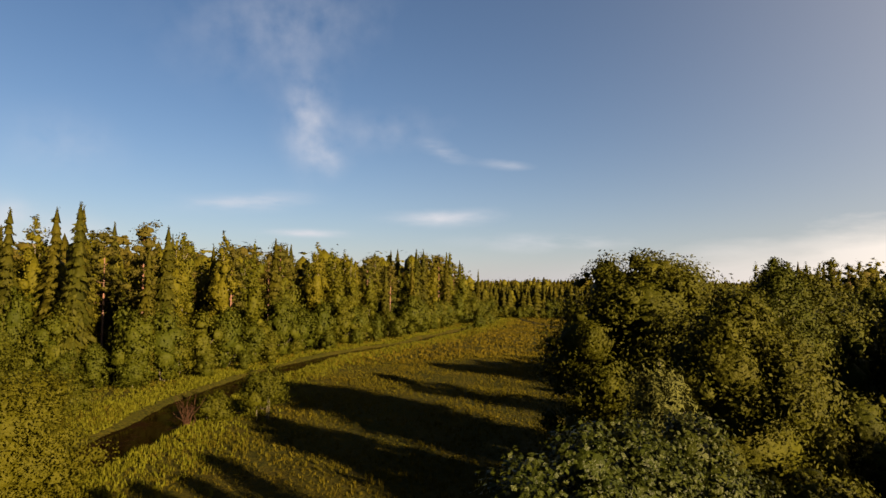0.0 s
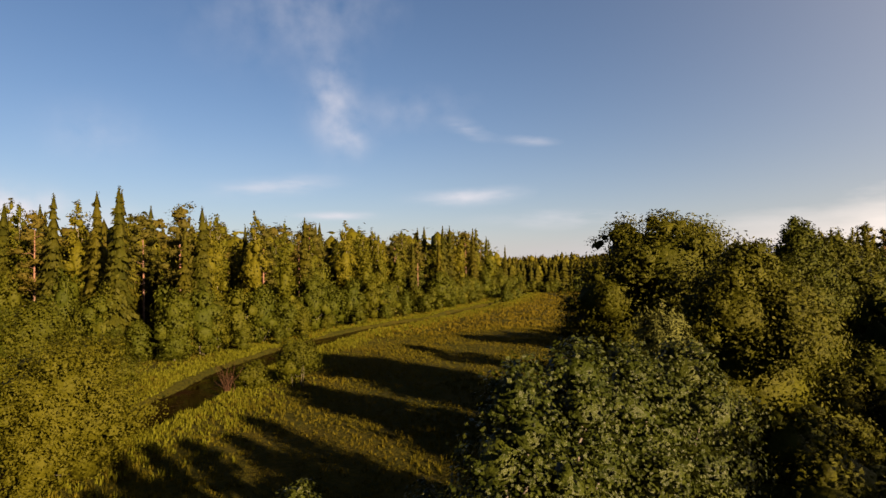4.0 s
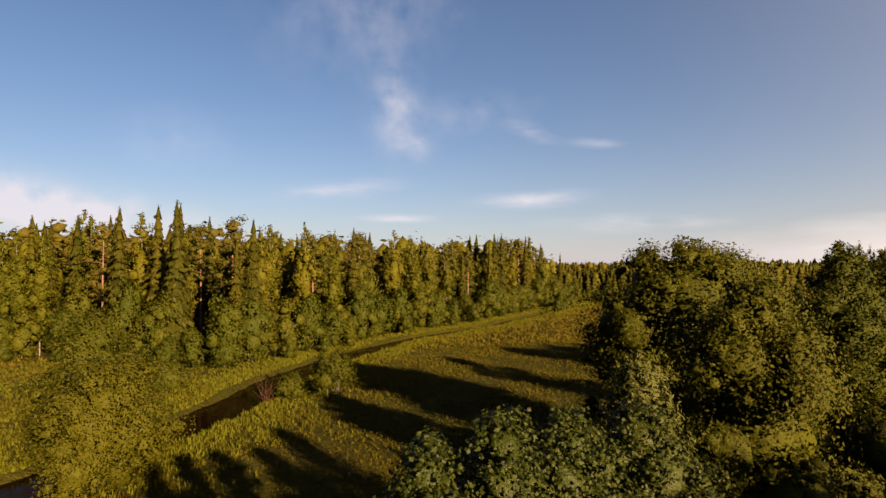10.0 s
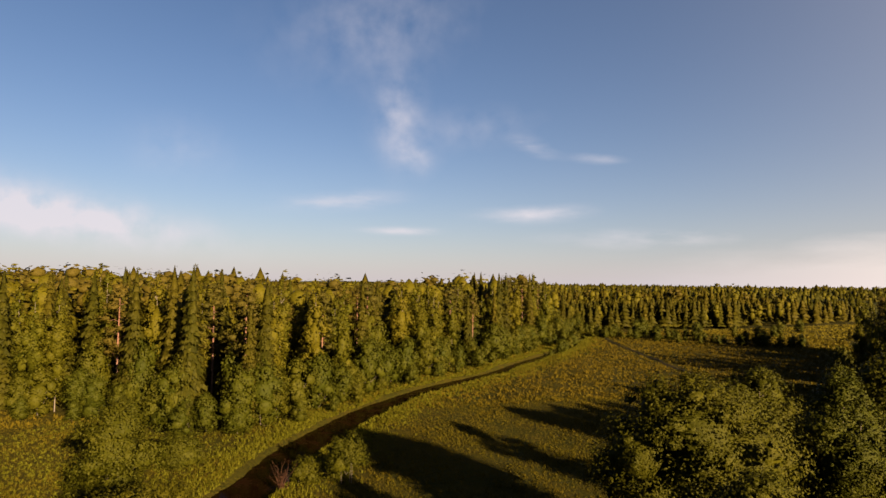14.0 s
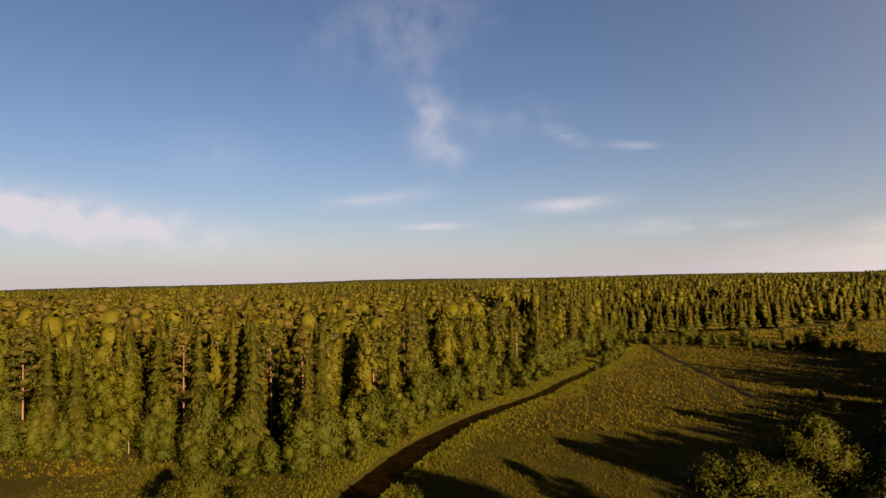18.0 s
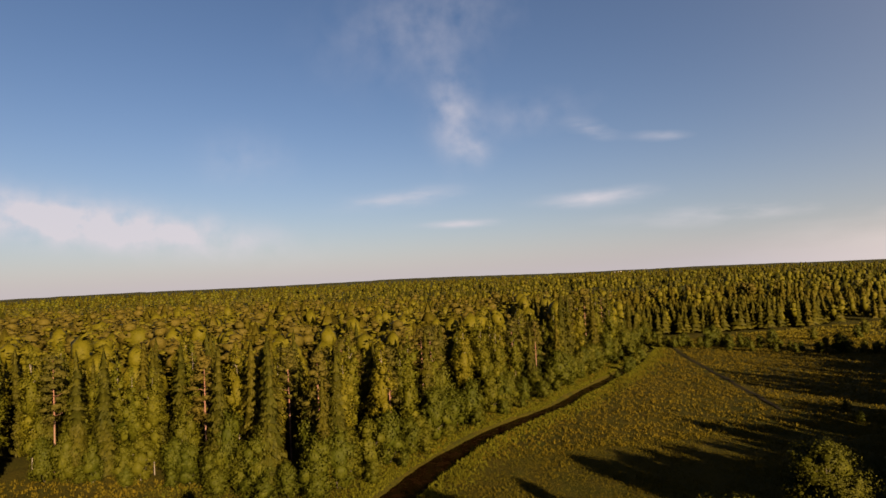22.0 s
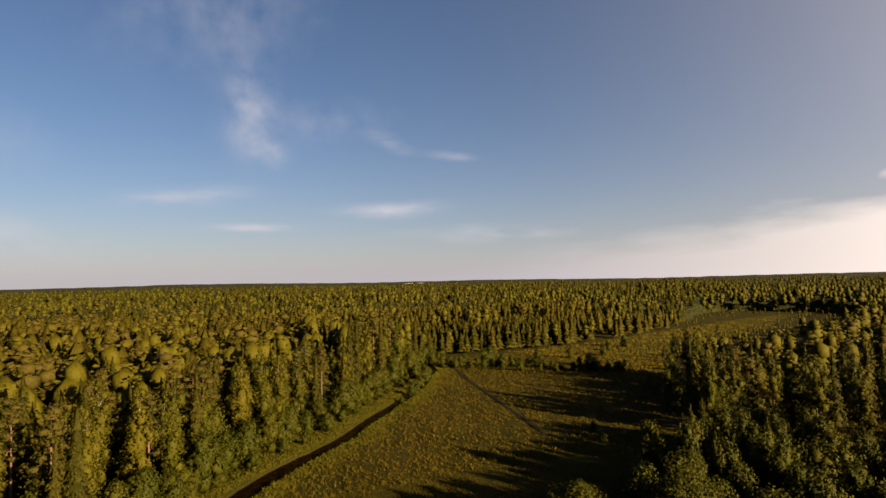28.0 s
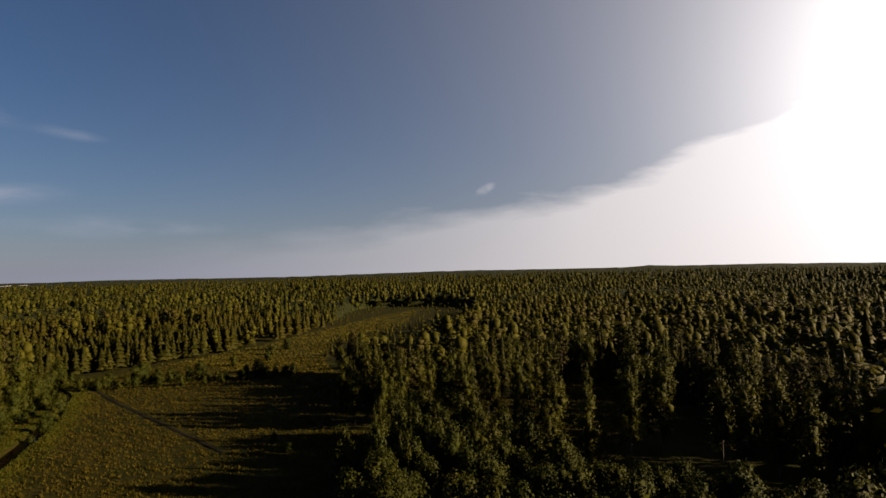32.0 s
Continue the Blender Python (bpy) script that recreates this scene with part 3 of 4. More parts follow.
gx, gy = np.meshgrid(spaced(-75, 180, 1.3, 4700), spaced(30, 235, 1.3, 4700), indexing="ij")
nx, ny = gx.shape
gi = np.arange(nx * ny).reshape(nx, ny)
ground = tagged(new("ground", mesh_of("ground", np.stack([gx, gy, land(gx, gy)], -1).reshape(-1, 3),
                np.stack([gi[:-1, :-1], gi[1:, :-1], gi[1:, 1:], gi[:-1, 1:]], -1).reshape(-1, 4), GROUND, True)),
                "yellow-green wet meadow ground running out to the horizon", "ground", kind="structure")

# water of the river
half = np.interp(np.linspace(0, 1, len(RIVER_LINE)), np.linspace(0, 1, len(RIVER)), RIVER_HALF) + 0.9
tang = np.gradient(RIVER_LINE, axis=0)
tang /= np.linalg.norm(tang, axis=1)[:, None]
norm = np.stack([-tang[:, 1], tang[:, 0]], 1)
wv = np.concatenate([np.c_[RIVER_LINE + norm * half[:, None], np.full(len(half), -0.45)], np.c_[RIVER_LINE - norm * half[:, None], np.full(len(half), -0.45)]])
k = len(half)
wi = np.arange(k - 1)
tagged(new("river_water", mesh_of("river_water", wv, np.stack([wi, wi + 1, wi + 1 + k, wi + k], 1), WATER)),
       "narrow dark brown peaty river winding past the meadow", "river", kind="structure")

# trodden track across the meadow
dl, _ = smooth_line(DITCH, 1.0)
dt_ = np.gradient(dl, axis=0)
dt_ /= np.linalg.norm(dt_, axis=1)[:, None]
dn = np.stack([-dt_[:, 1], dt_[:, 0]], 1) * (0.36 + 0.1 * rng.normal(size=(len(dl), 1)))
dz = land(dl[:, 0], dl[:, 1]) + 0.10
k = len(dl)
wi = np.arange(k - 1)
tagged(new("track", mesh_of("track", np.concatenate([np.c_[dl + dn, dz], np.c_[dl - dn, dz]]), np.stack([wi, wi + 1, wi + 1 + k, wi + k], 1), EARTH)),
       "dark narrow trodden track crossing the meadow grass", "track", kind="structure")


# ---- woods ----
def scatter(x0, x1, y0, y1, step, jitter, r):
    x, y = np.meshgrid(np.arange(x0, x1, step), np.arange(y0, y1, step))
    x, y = x.ravel(), y.ravel()
    return x + r.uniform(-jitter, jitter, x.shape) * step, y + r.uniform(-jitter, jitter, x.shape) * step


def wooded(x, y):
    return ~inside(MEADOW, x, y)


def kinds(x, y, r):
    """Which tree stands where: 0 spruce, 1 pine, 2 birch, 3 alder."""
    u, out = r.uniform(0, 1, len(x)), np.zeros(len(x), int)
    belt = np.sin(x * 0.045 + 1.0) + np.sin(y * 0.05 + x * 0.02)
    pine = np.where((x < -14) & (belt > -0.6), 0.46, 0.12)
    birch = 0.42 + 0.12 * np.sin(x * 0.08)
    right = (x > 60) & (y < 0.62 * x + 75)
    pine, birch = np.where(right, 0.08, pine), np.where(right, 0.62, birch)
    young = (x > 100) & (y > 195) & (y < 300) & ~right
    pine, birch = np.where(young, 0.0, pine), np.where(young, 0.15, birch)
    out[u < pine + birch] = 2
    out[u < pine] = 1
    out[right & (u > 0.86)] = 3
    return out, right, young


r = np.random.default_rng(11)
VARIANTS = {
    0: [spruce_shape(22 + i, r, 1100, 1.15, 0.03 + 0.02 * (i % 3), 0.108 + 0.012 * (i % 4)) for i in range(6)],
    1: [pine_shape(23 + 0.7 * i, 6.0 + 0.3 * i, r, 1400, 0.46) for i in range(5)],
    2: [birch_shape(21 + i, 5.6 + 0.5 * (i % 3), r, 1700, 0.50, 0.10 + 0.05 * (i % 3)) for i in range(6)],
    3: [broad_shape(9 + i, 7.8 + 0.7 * i, r, 1700, 0.48, 0.02, 9, 0.1, 3, 0.75, 6) for i in range(5)],
}
NAMES = {0: ("spruce_tree", BARK, SPRUCE, "tall dark green spruce at the forest edge", "spruce"),
         1: ("pine_tree", PINE_BARK, PINE, "tall pine with a bare orange-red upper trunk", "pine"),
         2: ("birch_tree", BIRCH_BARK, BIRCH, "slender pale-trunked birch with a tall green crown", "birch"),
         3: ("alder_tree", BARK, ALDER, "low bushy alder with a rounded green crown", "alder")}
MASTER = {}
for kind, shapes in VARIANTS.items():
    name, bark, foliage, label, cat = NAMES[kind]
    MASTER[kind] = [(mesh_of("trunk", *s[0], bark, True), crown_of("crown", s[1], foliage), s[1][0][:, 2].max()) for s in shapes]
SPREAD = {0: 1.0, 1: 1.0, 2: 1.0, 3: 1.0}
COUNT = {0: 0, 1: 0, 2: 0, 3: 0}


def stand(kind, x, y, height, turn, label="", wide=1.0):
    """A tree of its own, sharing its meshes with its like."""
    trunk, crown, h0 = MASTER[kind][COUNT[kind] % len(MASTER[kind])]
    name, _, _, lab, cat = NAMES[kind]
    root = tagged(new(name), label or lab, cat + " tree", cat + " trees at the forest edge")
    part("trunk", trunk, root)
    part("crown", crown, root)
    s = height / h0
    root.matrix_basis = Matrix.LocRotScale((x, y, float(land(np.array([x]), np.array([y]))[0]) - 0.05), Euler((0, 0, turn)), (s * wide * SPREAD[kind], s * wide * SPREAD[kind], s))
    COUNT[kind] += 1
    return root


# the front of the wood, tree by tree
x, y = scatter(-150, 230, 0, 250, 4.9, 0.42, r)
keep = wooded(x, y) & (np.hypot(x + 8, y - 12) < 235)
x, y = x[keep], y[keep]
which, right, young = kinds(x, y, r)
edge = off_line(np.array(MEADOW + MEADOW[:1], float), x, y)[0]
order = np.argsort(edge + 0.14 * np.hypot(x, y))
rest = []
for i in order:
    k = int(which[i])
    h = {0: r.uniform(15.5, 20.0), 1: r.uniform(17, 19.5), 2: r.uniform(15.5, 20.0), 3: r.uniform(8, 13)}[k]
    if x[i] < -12:
        h *= 1.09
    if 46 < x[i] < 92 and y[i] > 160 and k != 3:
        h *= 1.14
    if right[i]:
        h *= 0.90
    if young[i]:
        h *= 0.70
    if x[i] > 162 and y[i] > 110 and y[i] < 0.62 * x[i] + 75:
        h *= 0.28 if edge[i] < 30 else 0.62
    if COUNT[k] < {0: 175, 1: 90, 2: 150, 3: 15}[k] and edge[i] < 40:
        stand(k, x[i], y[i], h, r.uniform(0, 6.28))
    elif r.uniform() < 0.66:
        rest.append((x[i], y[i], h * r.uniform(0.84, 1.12), k))

# bushy alders and willows along the foot of the wood
fl, _ = smooth_line(np.array(FOOT[2:], float), 4.4)
for i, (px, py) in enumerate(fl):
    stand(3, px + r.uniform(-0.5, 2.0), py - r.uniform(0.0, 2.5), r.uniform(5.0, 10.0), r.uniform(0, 6.28), "bushy green alder at the foot of the forest", r.uniform(0.75, 1.0))
    if i % 2:
        stand(3, px + r.uniform(1.0, 3.0), py - r.uniform(2.5, 5.0), r.uniform(2.5, 5.0), r.uniform(0, 6.28), "low round alder bush between forest and river", r.uniform(0.9, 1.2))
    else:
        stand(3, px - r.uniform(1.0, 4.0), py + r.uniform(2.0, 6.0), r.uniform(9.0, 13.0), r.uniform(0, 6.28), "leafy alder among the front trees of the forest", 0.65)

# the copse beside the shaded end of the meadow
x, y = scatter(56, 100, 46, 90, 3.9, 0.4, r)
keep = inside(COPSE, x, y)
for px, py in zip(x[keep], y[keep]):
    stand(3 if r.uniform() < 0.7 else 2, px, py, r.uniform(8.5, 12.5), r.uniform(0, 6.28), "dark green tree in the copse by the meadow", r.uniform(0.48, 0.62))
# trees added on the sunward side, out of view, to throw shade on the hollow
for px, py, h in [(10, -4, 13), (13, 2, 14.5), (16, -3, 15.5), (19, 3, 14.5), (23, -2, 14.5), (26, 4, 14.5), (30, -1, 15.5), (33, 5, 15.5), (37, 0, 15), (41, 6, 15), (45, 1, 15.5), (49, 7, 15.5), (54, 2, 16), (59, 8, 16), (64, 3, 16),
                  (14, -11, 15), (21, -9, 15.5), (28, -8, 16), (35, -8, 16), (42, -7, 16.5), (50, -6, 17), (58, -5, 17)]:
    stand(3, px, py, h, r.uniform(0, 6.28), "alder added on the sunward side to shade the wet hollow", 0.75)
# tall birches round the sunlit glade
for px, py, h in [(101.1, 58.3, 22), (103.6, 52.9, 20), (97.3, 49.8, 18), (109.4, 32.4, 21), (113.9, 35.3, 22), (105.1, 37.5, 17), (160.6, 58.7, 20), (152.8, 45.4, 20), (147, 65.3, 19), (138.3, 69.5, 18), (131.8, 64.5, 17),
                  (128.1, 40.5, 19), (120.8, 33, 20), (118.7, 71.3, 16), (125.2, 75.5, 17), (113.5, 76.8, 18), (137.5, 53.7, 12), (126.1, 56.8, 10), (116.9, 49, 11), (90.9, 42.3, 16), (85.6, 47.5, 14), (97.1, 17.9, 20), (103.2, 13.1, 21), (91.1, 9.2, 19), (110.2, 5, 20), (99.7, 0.5, 20), (117.1, 17.2, 21), (106.7, 21.8, 18)]:
    stand(2, px, py, h, r.uniform(0, 6.28), "tall birch standing free beside the sunlit glade", 1.1)
# low bushes at the meadow's far end and in the shade
for px, py, h in [(105.2, 201.9, 4), (108.8, 196.2, 3), (112.5, 193.5, 3.5), (117, 187.9, 3), (121.5, 183.2, 4), (125.9, 177.5, 3), (130.5, 174.8, 3.5), (135.9, 171.1, 4), (141.5, 169.5, 3), (146.9, 165.8, 4), (119.5, 200.1, 8), (126.5, 207.7, 6),
                  (85.3, 108.6, 2.4), (79.9, 100, 2.2), (69.8, 166.2, 4.5), (73.8, 172.4, 5), (78.8, 178.8, 5), (83.7, 185.1, 5), (87.7, 191.5, 5.5), (64, 160.7, 3), (156.7, 196.9, 5), (171.8, 193.9, 5), (186.1, 205.1, 6), (201, 210.2, 6)]:
    stand(3, px, py, h, r.uniform(0, 6.28), "low green bush standing in the meadow", 1.0)
# row of bushes along the old boundary of the hay meadow
for i in range(26):
    u = i / 25
    px, py = 102.5 + 47.2 * u + r.uniform(-1, 1), 205.7 - 40.7 * u + 5 * math.sin(u * 5) + r.uniform(-1.5, 1.5)
    stand(3, px, py, r.uniform(2.6, 5.6) * (1.35 if i % 6 == 2 else 1.0), r.uniform(0, 6.28), "low bush in the row along the hay meadow", r.uniform(0.9, 1.2))
# willow scrub on the shaded side of the meadow
near_scrub = []
x, y = scatter(7, 76, 12, 66, 4.9, 0.4, r)
for px, py in zip(x, y):
    clear = min(math.hypot(px - a, py - b) for a, b in ((16, 42.3), (14.5, 34.8), (40, 60), (30, 42), (50, 52), (4, 30)))
    if clear > 3.8 and py < 0.85 * px + 21:
        tall = r.uniform(8.0, 12.0) if px > 40 else r.uniform(3.5, 6.2) if px > 16 else r.uniform(2.0, 3.4)
        if px < 27 and py > 22:
            near_scrub.append((px, py, tall))
            continue
        stand(3, px, py, tall, r.uniform(0, 6.28), "low willow scrub in the wet hollow" if px < 40 else "alder in the shaded hollow", r.uniform(0.9, 1.2) if px < 40 else 0.75)


def low_tree(kind, r):
    """A tree of the deep wood, at height 1, of few triangles."""
    if kind == 0:
        return skirts(1.0, r.uniform(0.12, 0.165), r, 7, 10, 0.15, 0.5)
    return loose_crown(kind, 30, {1: 0.04, 2: 0.045, 3: 0.08}[kind], r, {1: 4, 2: 4, 3: 8}[kind])


def loose_crown(kind, count, size, r, per):
    """A crown of a few leaf masses round a stem, at height 1."""
    j = r.uniform(-0.02, 0.02, 3)
    if kind == 1:
        lobes = [(j[0], j[1], 0.80, 0.095, 0.095, 0.13), (j[1], j[2], 0.91, 0.065, 0.065, 0.08)]
    elif kind == 2:
        lobes = [(j[0], j[1], 0.55, 0.12, 0.12, 0.30), (j[1], j[2], 0.78, 0.085, 0.085, 0.20)]
    else:
        lobes = [(j[0], j[1], 0.48, 0.32, 0.32, 0.44)]
    return clumped(lobes, per, 0.42, count, size, r, 0.3, 0.8, 1, 0.5, 0.30)


def sparse_tree(kind, r):
    """A tree a long way off, at height 1."""
    if kind == 0:
        return skirts(1.0, r.uniform(0.13, 0.17), r, 4, 6, 0.2, 0.4)
    return loose_crown(kind, 6, {1: 0.08, 2: 0.08, 3: 0.12}[kind], r, 1)


LOW = {k: [low_tree(k, r) for _ in range(9)] for k in range(4)}
SPARSE = {k: [sparse_tree(k, r) for _ in range(9)] for k in range(4)}


def far_wood(name, spots, foliage, label, kind, shapes, broad=1.55):
    """Many trees of the deep wood as one piece."""
    pieces = []
    for i, (px, py, h, z) in enumerate(spots):
        v, f, nv = shapes[kind][i % 9]
        a = i * 1.7
        c, s = math.cos(a), math.sin(a)
        w = h * broad * (0.95 + 0.5 * ((i * 37) % 10) / 10)
        q = np.stack([(v[:, 0] * c - v[:, 1] * s) * w + px, (v[:, 0] * s + v[:, 1] * c) * w + py, v[:, 2] * h + z], 1)
        pieces.append((q, f, np.stack([nv[:, 0] * c - nv[:, 1] * s, nv[:, 0] * s + nv[:, 1] * c, nv[:, 2]], 1)))
    if pieces:
        tagged(new(name, crown_of(name, merged(pieces), foliage)), label, "forest", kind="stuff")


# the deep wood, nearer and farther
spots = {0: [], 1: [], 2: [], 3: []}
for px, py, h, k in rest:
    spots[k].append((px, py, h, 0.0))


def in_view(x, y):
    a = np.degrees(np.arctan2(x + 6, y - 12))
    return (a > -42) & (a < 118)


middle = {0: [], 1: [], 2: [], 3: []}
for inner, outer, step in ((0, 420, 7.4), (420, 800, 11.0)):
    x, y = scatter(-outer, outer, -outer * 0.5, outer, step, 0.45, r)
    d = np.hypot(x, y)
    old = (x > -150) & (x < 230) & (y > 0) & (y < 250) & (np.hypot(x + 8, y - 12) < 235)
    keep = wooded(x, y) & (d >= inner) & (d < outer) & ~old & in_view(x, y)
    x, y = x[keep], y[keep]
    which, right, young = kinds(x, y, r)
    stand_height = 16.5 + 2.2 * np.sin(x * 0.02) * np.sin(y * 0.017) + 2.0 * np.sin(x * 0.007 + y * 0.009)
    h = stand_height * np.where(young, 0.72, 1.0) * r.uniform(0.80, 1.14, len(x)) * np.where(which == 3, 0.7, 1.0)
    rim = off_line(np.array(MEADOW + MEADOW[:1], float), x, y)[0]
    h = np.where((x > 162) & (y > 110) & (y < 0.62 * x + 75) & (rim < 50), h * 0.3, h)
    for px, py, hh, k in zip(x, y, h, which):
        (spots if inner == 0 else middle)[int(k)].append((px, py, hh, 0.0))
x, y = scatter(96, 205, 205, 300, 3.9, 0.42, r)
edge = off_line(np.array(MEADOW + MEADOW[:1], float), x, y)[0]
keep = wooded(x, y) & (edge < 42) & (edge > 1.5)
far_wood("young_spruce_plantation", [(a, b, r.uniform(9.0, 13.5), 0.0) for a, b in zip(x[keep], y[keep])], SPRUCE, "dense dark plantation of young spruces behind the meadow", 0, LOW)
for k, (name, label) in {0: ("spruce_forest", "dense dark green spruce forest behind the edge trees"), 1: ("pine_forest", "grey-green pine forest stretching away"),
                         2: ("birch_forest", "lighter green birch and aspen woodland"), 3: ("alder_thicket", "dark green alder thicket in the woodland")}.items():
    far_wood(name, spots[k], NAMES[k][2], label, k, LOW)
    far_wood("far_" + name, middle[k], NAMES[k][2], label.replace("behind the edge trees", "farther off"), k, SPARSE, 1.6)

spots = {0: [], 2: []}
for inner, outer, step in ((800, 1300, 21.0), (1300, 2100, 38.0)):
    x, y = scatter(-outer, outer, -outer * 0.5, outer, step, 0.48, r)
    d = np.hypot(x, y)
    keep = (d >= inner) & (d < outer) & in_view(x, y)
    x, y = x[keep], y[keep]
    h = (15.5 + 3.5 * np.sin(x * 0.011) * np.sin(y * 0.013)) * r.uniform(0.85, 1.15, len(x))
    z = land(x, y) + 2.0
    for i, (px, py, hh, zz) in enumerate(zip(x, y, h, z)):
        spots[0 if r.uniform() < 0.6 else 2].append((px, py, hh, zz))
far_wood("distant_spruce_forest", spots[0], SPRUCE, "distant dark conifer forest reaching the horizon", 0, SPARSE, 2.2)
far_wood("distant_birch_forest", spots[2], BIRCH, "distant lighter broadleaf forest reaching the horizon", 2, SPARSE, 2.2)

# the closed canopy far off
ang = np.radians(np.linspace(-180, 180, 481))
rad = np.concatenate([np.arange(240, 700, 8.0), np.geomspace(700, 4700, 60)])
A, R = np.meshgrid(ang, rad, indexing="ij")
cx, cy = R * np.sin(A), R * np.cos(A)
low = np.where(wooded(cx, cy) & (off_line(np.array(MEADOW + MEADOW[:1], float), cx, cy)[0] > 26), 1.0, 0.0)
low = np.where((cx > 162) & (cy > 110) & (cy < 0.62 * cx + 75) & (off_line(np.array(MEADOW + MEADOW[:1], float), cx, cy)[0] < 60), 0.0, low)
cz = land(cx, cy) + low * (np.where(R < 520, 4.0, 8.5) + r.uniform(-2.5, 2.5, cx.shape) + np.clip((R - 1500) / 1500, 0, 1) * 2) - (1 - low) * 3
ci = np.arange(cx.size).reshape(cx.shape)
tagged(new("far_canopy", mesh_of("far_canopy", np.stack([cx, cy, cz], -1).reshape(-1, 3),
       np.stack([ci[:-1, :-1], ci[:-1, 1:], ci[1:, 1:], ci[1:, :-1]], -1).reshape(-1, 4), CANOPY)), "continuous far forest canopy under the evening haze", "forest", kind="stuff")


# ---- trees and bushes that stand on their own ----
def own_broad(name, x, y, h, wide, count, size, foliage, label, category, base=0.1, lobes=12, droop=0.0, stems=3, slim=0.6, per=12, level=1, soft=0.6):
    z = float(land(np.array([x]), np.array([y]))[0]) - 0.05
    return tree(name, broad_shape(h, wide, r, count, size, base, lobes, droop, stems, slim, per, level, soft), BARK, foliage, pose(x, y, z, 0, 0, r.uniform(0, 360)), label, category)


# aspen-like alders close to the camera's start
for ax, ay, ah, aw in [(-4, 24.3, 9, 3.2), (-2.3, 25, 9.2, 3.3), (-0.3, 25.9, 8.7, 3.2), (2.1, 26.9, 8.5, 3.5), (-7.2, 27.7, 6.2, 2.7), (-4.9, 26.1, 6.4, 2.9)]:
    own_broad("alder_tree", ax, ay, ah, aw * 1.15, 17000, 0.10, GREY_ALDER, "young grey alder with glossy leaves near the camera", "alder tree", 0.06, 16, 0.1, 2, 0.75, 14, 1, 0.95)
tree("young_pine_tree", young_pine_shape(9.3, 4.9, r), BARK, YOUNG_PINE, pose(3.9, 29.7, 0), "young pine branched down to the grass", "pine tree")
own_broad("willow_tree", 17.2, 44.9, 13.0, 12.6, 48000, 0.22, WILLOW, "large spreading willow with a dense rounded crown", "willow tree", 0.06, 17, 0.0, 4, 0.5, 26, 2)
own_broad("willow_tree", 11.4, 33.2, 11.3, 7.2, 36000, 0.17, WILLOW, "broad willow with a full rounded crown", "willow tree", 0.06, 14, 0.0, 4, 0.5, 22, 2)
own_broad("willow_tree", 39, 61.9, 10.8, 8.6, 16000, 0.24, WILLOW, "tall willow beside the shaded meadow", "willow tree", 0.06, 14, 0.0, 3, 0.55, 22)
own_broad("willow_tree", 47.9, 54.9, 12.4, 10.3, 10000, 0.34, WILLOW, "willow rising out of the shaded hollow", "willow tree", 0.08, 14, 0.0, 3, 0.6, 20)
own_broad("alder_tree", 30, 45.1, 13.2, 6.7, 20000, 0.21, ALDER, "single upright alder with a tapering crown", "alder tree", 0.10, 14, 0.0, 1, 0.6, 20)
own_broad("willow_tree", -15.6, 50.6, 7.0, 8.0, 26000, 0.17, WILLOW, "grey-green willow on the near river bank", "willow tree", 0.04, 14, 0.0, 4, 0.5, 22)
own_broad("willow_tree", -21.7, 70.8, 8.4, 7.6, 12000, 0.25, WILLOW, "rounded willow on the far river bank", "willow tree", 0.04, 13, 0.0, 3, 0.6, 18)
own_broad("willow_bush", -1.5, 70.3, 4.2, 4.1, 4000, 0.18, WILLOW, "small willow tree leaning at the river bend", "willow", 0.25, 8, 0.0, 3, 0.6, 12)
own_broad("willow_bush", -5.2, 70.8, 2.2, 3.2, 2400, 0.18, WILLOW, "low rounded willow bush at the water", "willow", 0.05, 7, 0.0, 4, 0.6, 10)
own_broad("willow_bush", -17.7, 79.3, 2.9, 5.1, 5000, 0.19, WILLOW, "yellowish willow bush on the far bank", "willow", 0.03, 8, 0.0, 4, 0.6, 12)

# willow scrub of the hollow beside the young pine
for px, py, tall in near_scrub + [(8.5, 28.0, 4.6), (10.5, 30.5, 5.2), (8.2, 33.5, 4.6)]:
    own_broad("willow_bush", px, py, tall, tall * 1.15, 2600, 0.18, WILLOW, "low willow scrub in the wet hollow", "willow", 0.03, 9, 0.0, 3, 0.6, 10)

# dead reddish bush
pieces = []
for i in range(26):
    a = r.uniform(0, 6.28)
    pieces.append(limb((r.normal() * 0.2, r.normal() * 0.2, 0), (math.cos(a) * r.uniform(0.3, 1.4), math.sin(a) * r.uniform(0.3, 1.4), r.uniform(1.0, 2.7)), 0.03, 0.008, r))
dead = new("dead_bush", mesh_of("dead_bush", *merged(pieces), DRY))
dead.matrix_basis = pose(-7.5, 69.4, float(land(np.array([-7.5]), np.array([69.4]))[0]))
tagged(dead, "bare reddish-brown dead bush on the river bank", "bush")



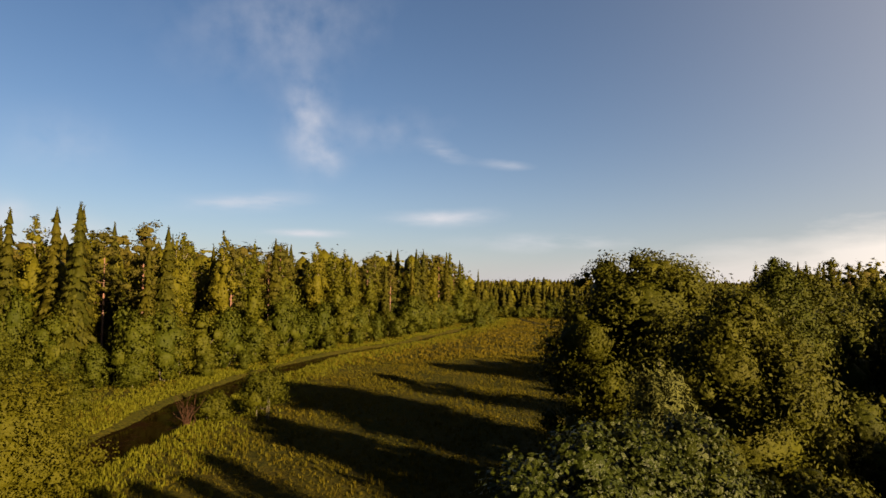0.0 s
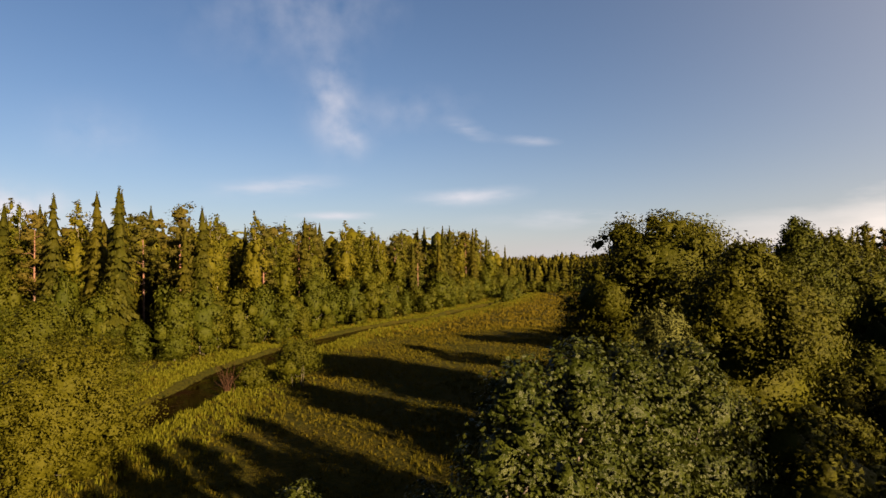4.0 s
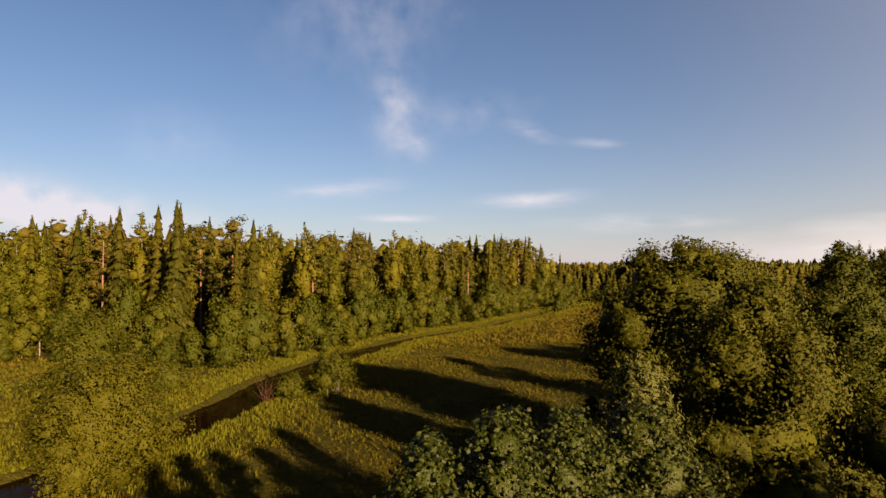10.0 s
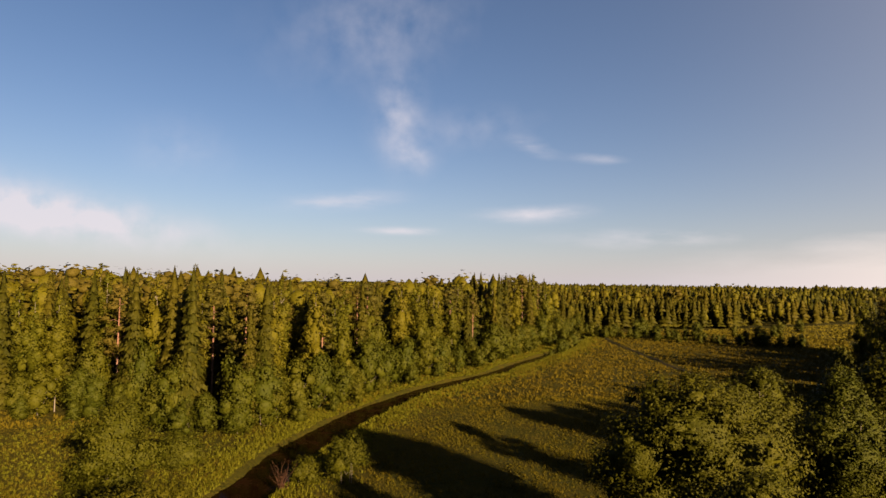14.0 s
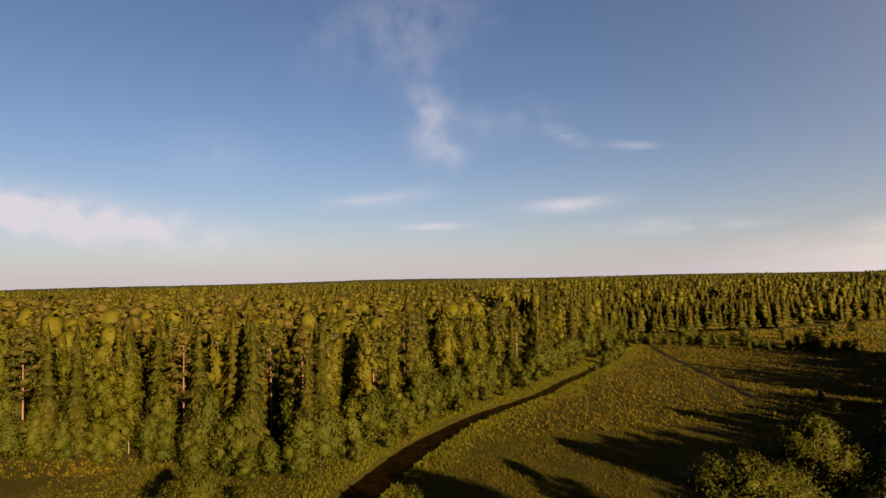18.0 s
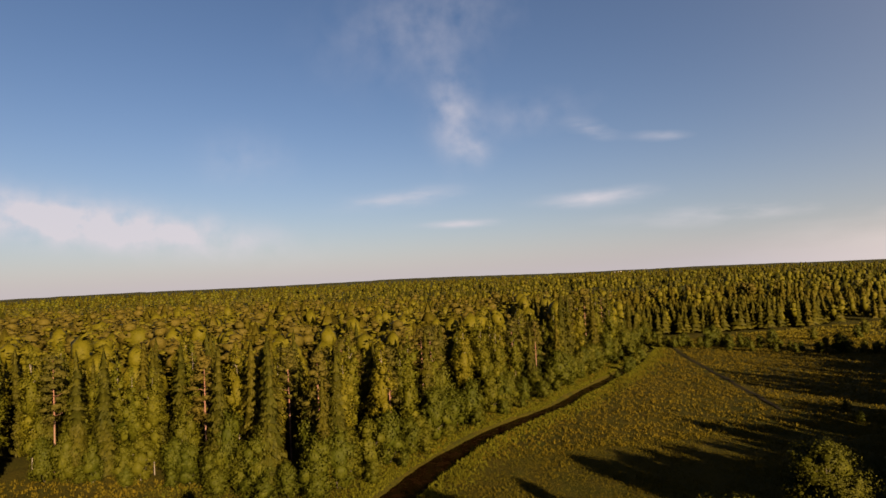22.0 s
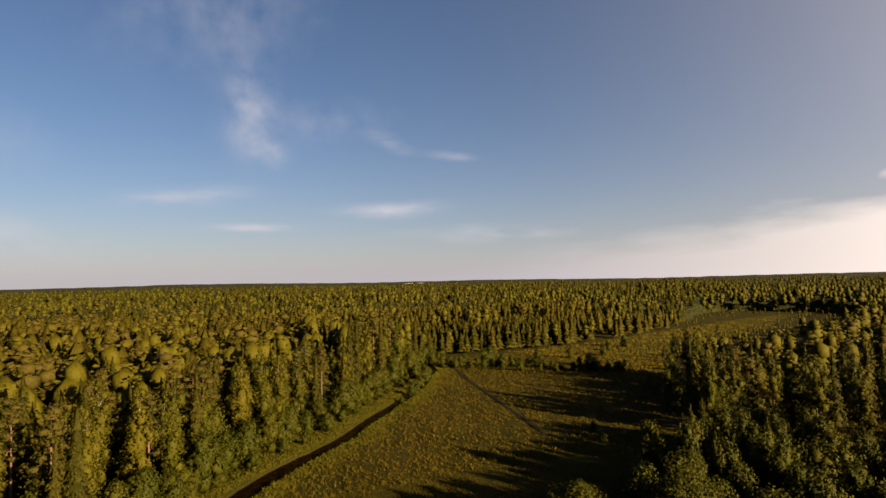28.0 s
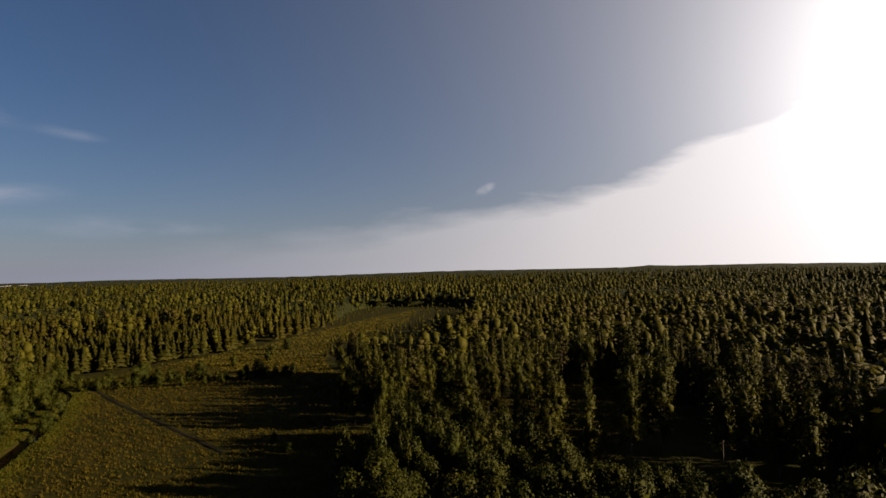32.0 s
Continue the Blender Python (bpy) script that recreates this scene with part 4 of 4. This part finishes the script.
# ---- grass ----
def tufts(name, x, y, tall, wide, blades, mat, label):
    """Grass in tufts of leaning, tapering blades, as one piece."""
    n = len(x)
    z = land(x, y)
    a = r.uniform(0, 6.283, (n, blades))
    lean = r.uniform(0.05, 0.5, (n, blades)) * tall[:, None]
    h = tall[:, None] * r.uniform(0.6, 1.1, (n, blades))
    w = wide[:, None] * r.uniform(0.5, 1.0, (n, blades))
    bx = x[:, None] + np.cos(a) * w * 1.2
    by = y[:, None] + np.sin(a) * w * 1.2
    sx, sy = -np.sin(a) * w * 0.5, np.cos(a) * w * 0.5
    zz = z[:, None] - 0.03 + 0 * a
    v = np.stack([np.stack([bx + sx, by + sy, zz], -1), np.stack([bx - sx, by - sy, zz], -1), np.stack([bx + np.cos(a) * lean, by + np.sin(a) * lean, zz + h], -1)], 2).reshape(-1, 3)
    f = np.arange(len(v)).reshape(-1, 3)
    return tagged(new(name, mesh_of(name, v, f, mat)), label, "grass", kind="stuff")


def sown(x0, x1, y0, y1, count):
    x, y = r.uniform(x0, x1, count), r.uniform(y0, y1, count)
    d, _ = off_line(RIVER_LINE[::3], x, y)
    keep = inside(MEADOW, x, y) & (d > 3.3) & (off_line(DITCH, x, y)[0] > 1.1)
    return x[keep], y[keep]


x, y = sown(-45, 80, 40, 104, 52000)
tufts("meadow_grass", x, y, r.uniform(0.15, 0.32, len(x)) * (1 + 0.5 * np.sin(x * 0.35) * np.sin(y * 0.28)), r.uniform(0.06, 0.14, len(x)), 5, GRASS, "tall yellow-green meadow grass in tufts")
x, y = sown(80, 180, 40, 104, 14000)
tufts("meadow_grass", x, y, r.uniform(0.25, 0.6, len(x)), r.uniform(0.2, 0.45, len(x)), 4, GRASS, "shaded meadow grass beside the copse")
x, y = sown(-90, 185, 100, 225, 44000)
tufts("meadow_grass", x, y, r.uniform(0.25, 0.6, len(x)), r.uniform(0.18, 0.4, len(x)), 4, GRASS, "yellow-brown hay meadow grass farther off")
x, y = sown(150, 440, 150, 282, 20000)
tufts("meadow_grass", x, y, r.uniform(0.3, 0.6, len(x)), r.uniform(0.5, 1.0, len(x)), 3, LIT_GRASS, "hay meadow grass in the far clearing, coloured as sunlit")
k = r.integers(28, len(RIVER_LINE), 17000)
side = np.where(r.uniform(size=len(k)) < 0.5, -1, 1)
away = side * (half[k] + 0.25 + np.abs(r.normal(size=len(k))) * 2.8)
slip = r.uniform(-0.8, 0.8, len(k))
x, y = RIVER_LINE[k, 0] + norm[k, 0] * away + tang[k, 0] * slip, RIVER_LINE[k, 1] + norm[k, 1] * away + tang[k, 1] * slip
tufts("river_sedge", x, y, r.uniform(0.25, 0.5, len(k)), r.uniform(0.08, 0.2, len(k)), 5, SEDGE, "bright green sedge along both river banks")
k = r.integers(10, len(RIVER_LINE), 26000)
away = half[k] + r.uniform(0.3, 34.0, len(k))
slip = r.uniform(-1.2, 1.2, len(k))
x, y = RIVER_LINE[k, 0] + norm[k, 0] * away + tang[k, 0] * slip, RIVER_LINE[k, 1] + norm[k, 1] * away + tang[k, 1] * slip
keep = inside(MEADOW, x, y) & (off_line(RIVER_LINE[::3], x, y)[0] > 2.6)
x, y = x[keep], y[keep]
tufts("bank_grass", x, y, r.uniform(0.18, 0.36, len(x)), r.uniform(0.08, 0.2, len(x)), 5, SEDGE, "bright green grass between the river and the forest")


# ---- pale houses far off on the horizon ----
def boxes(size, at):
    bm = bmesh.new()
    bmesh.ops.create_cube(bm, size=1.0, matrix=Matrix.Translation(at) @ Matrix.Diagonal((*size, 1.0)))
    v = np.array([q.co[:] for q in bm.verts])
    f = np.array([[q.index for q in p.verts] for p in bm.faces])
    bm.free()
    return v, f


def far_house(x, y, z, long, deep, tall):
    root = tagged(new("apartment_building"), "pale apartment building far off above the forest", "building", "buildings on the horizon")
    part("wall", mesh_of("wall", *boxes((long, deep, tall), (0, 0, tall / 2)), WHITE_WALL), root)
    ridge = [(-long / 2 - 0.5, -deep / 2 - 0.5, tall), (long / 2 + 0.5, -deep / 2 - 0.5, tall), (long / 2 + 0.5, deep / 2 + 0.5, tall), (-long / 2 - 0.5, deep / 2 + 0.5, tall), (-long / 2, 0, tall + 3), (long / 2, 0, tall + 3)]
    part("roof", mesh_of("roof", ridge, [(0, 1, 5), (0, 5, 4), (2, 3, 4), (2, 4, 5), (1, 2, 5), (3, 0, 4), (0, 2, 1), (0, 3, 2)], GREY_ROOF), root)
    for floor in range(3):
        for i in range(int(long / 6)):
            part("window", mesh_of("window", *boxes((2.0, 0.3, 1.8), (-long / 2 + 4 + i * 6, -deep / 2, tall - 3 - 3.4 * floor)), GREY_ROOF), root)
    root.matrix_basis = pose(x, y, z, 0, 0, -28)


for a, d, long, tall in [(25.3, 2900, 26, 14), (25.7, 2950, 36, 15), (26.2, 2900, 30, 14), (26.7, 3000, 40, 15), (27.1, 2960, 24, 14)]:
    px, py = d * math.sin(radians(a)), d * math.cos(radians(a))
    far_house(px, py, float(land(np.array([px]), np.array([py]))[0]) - 6.0, long, 14, tall)
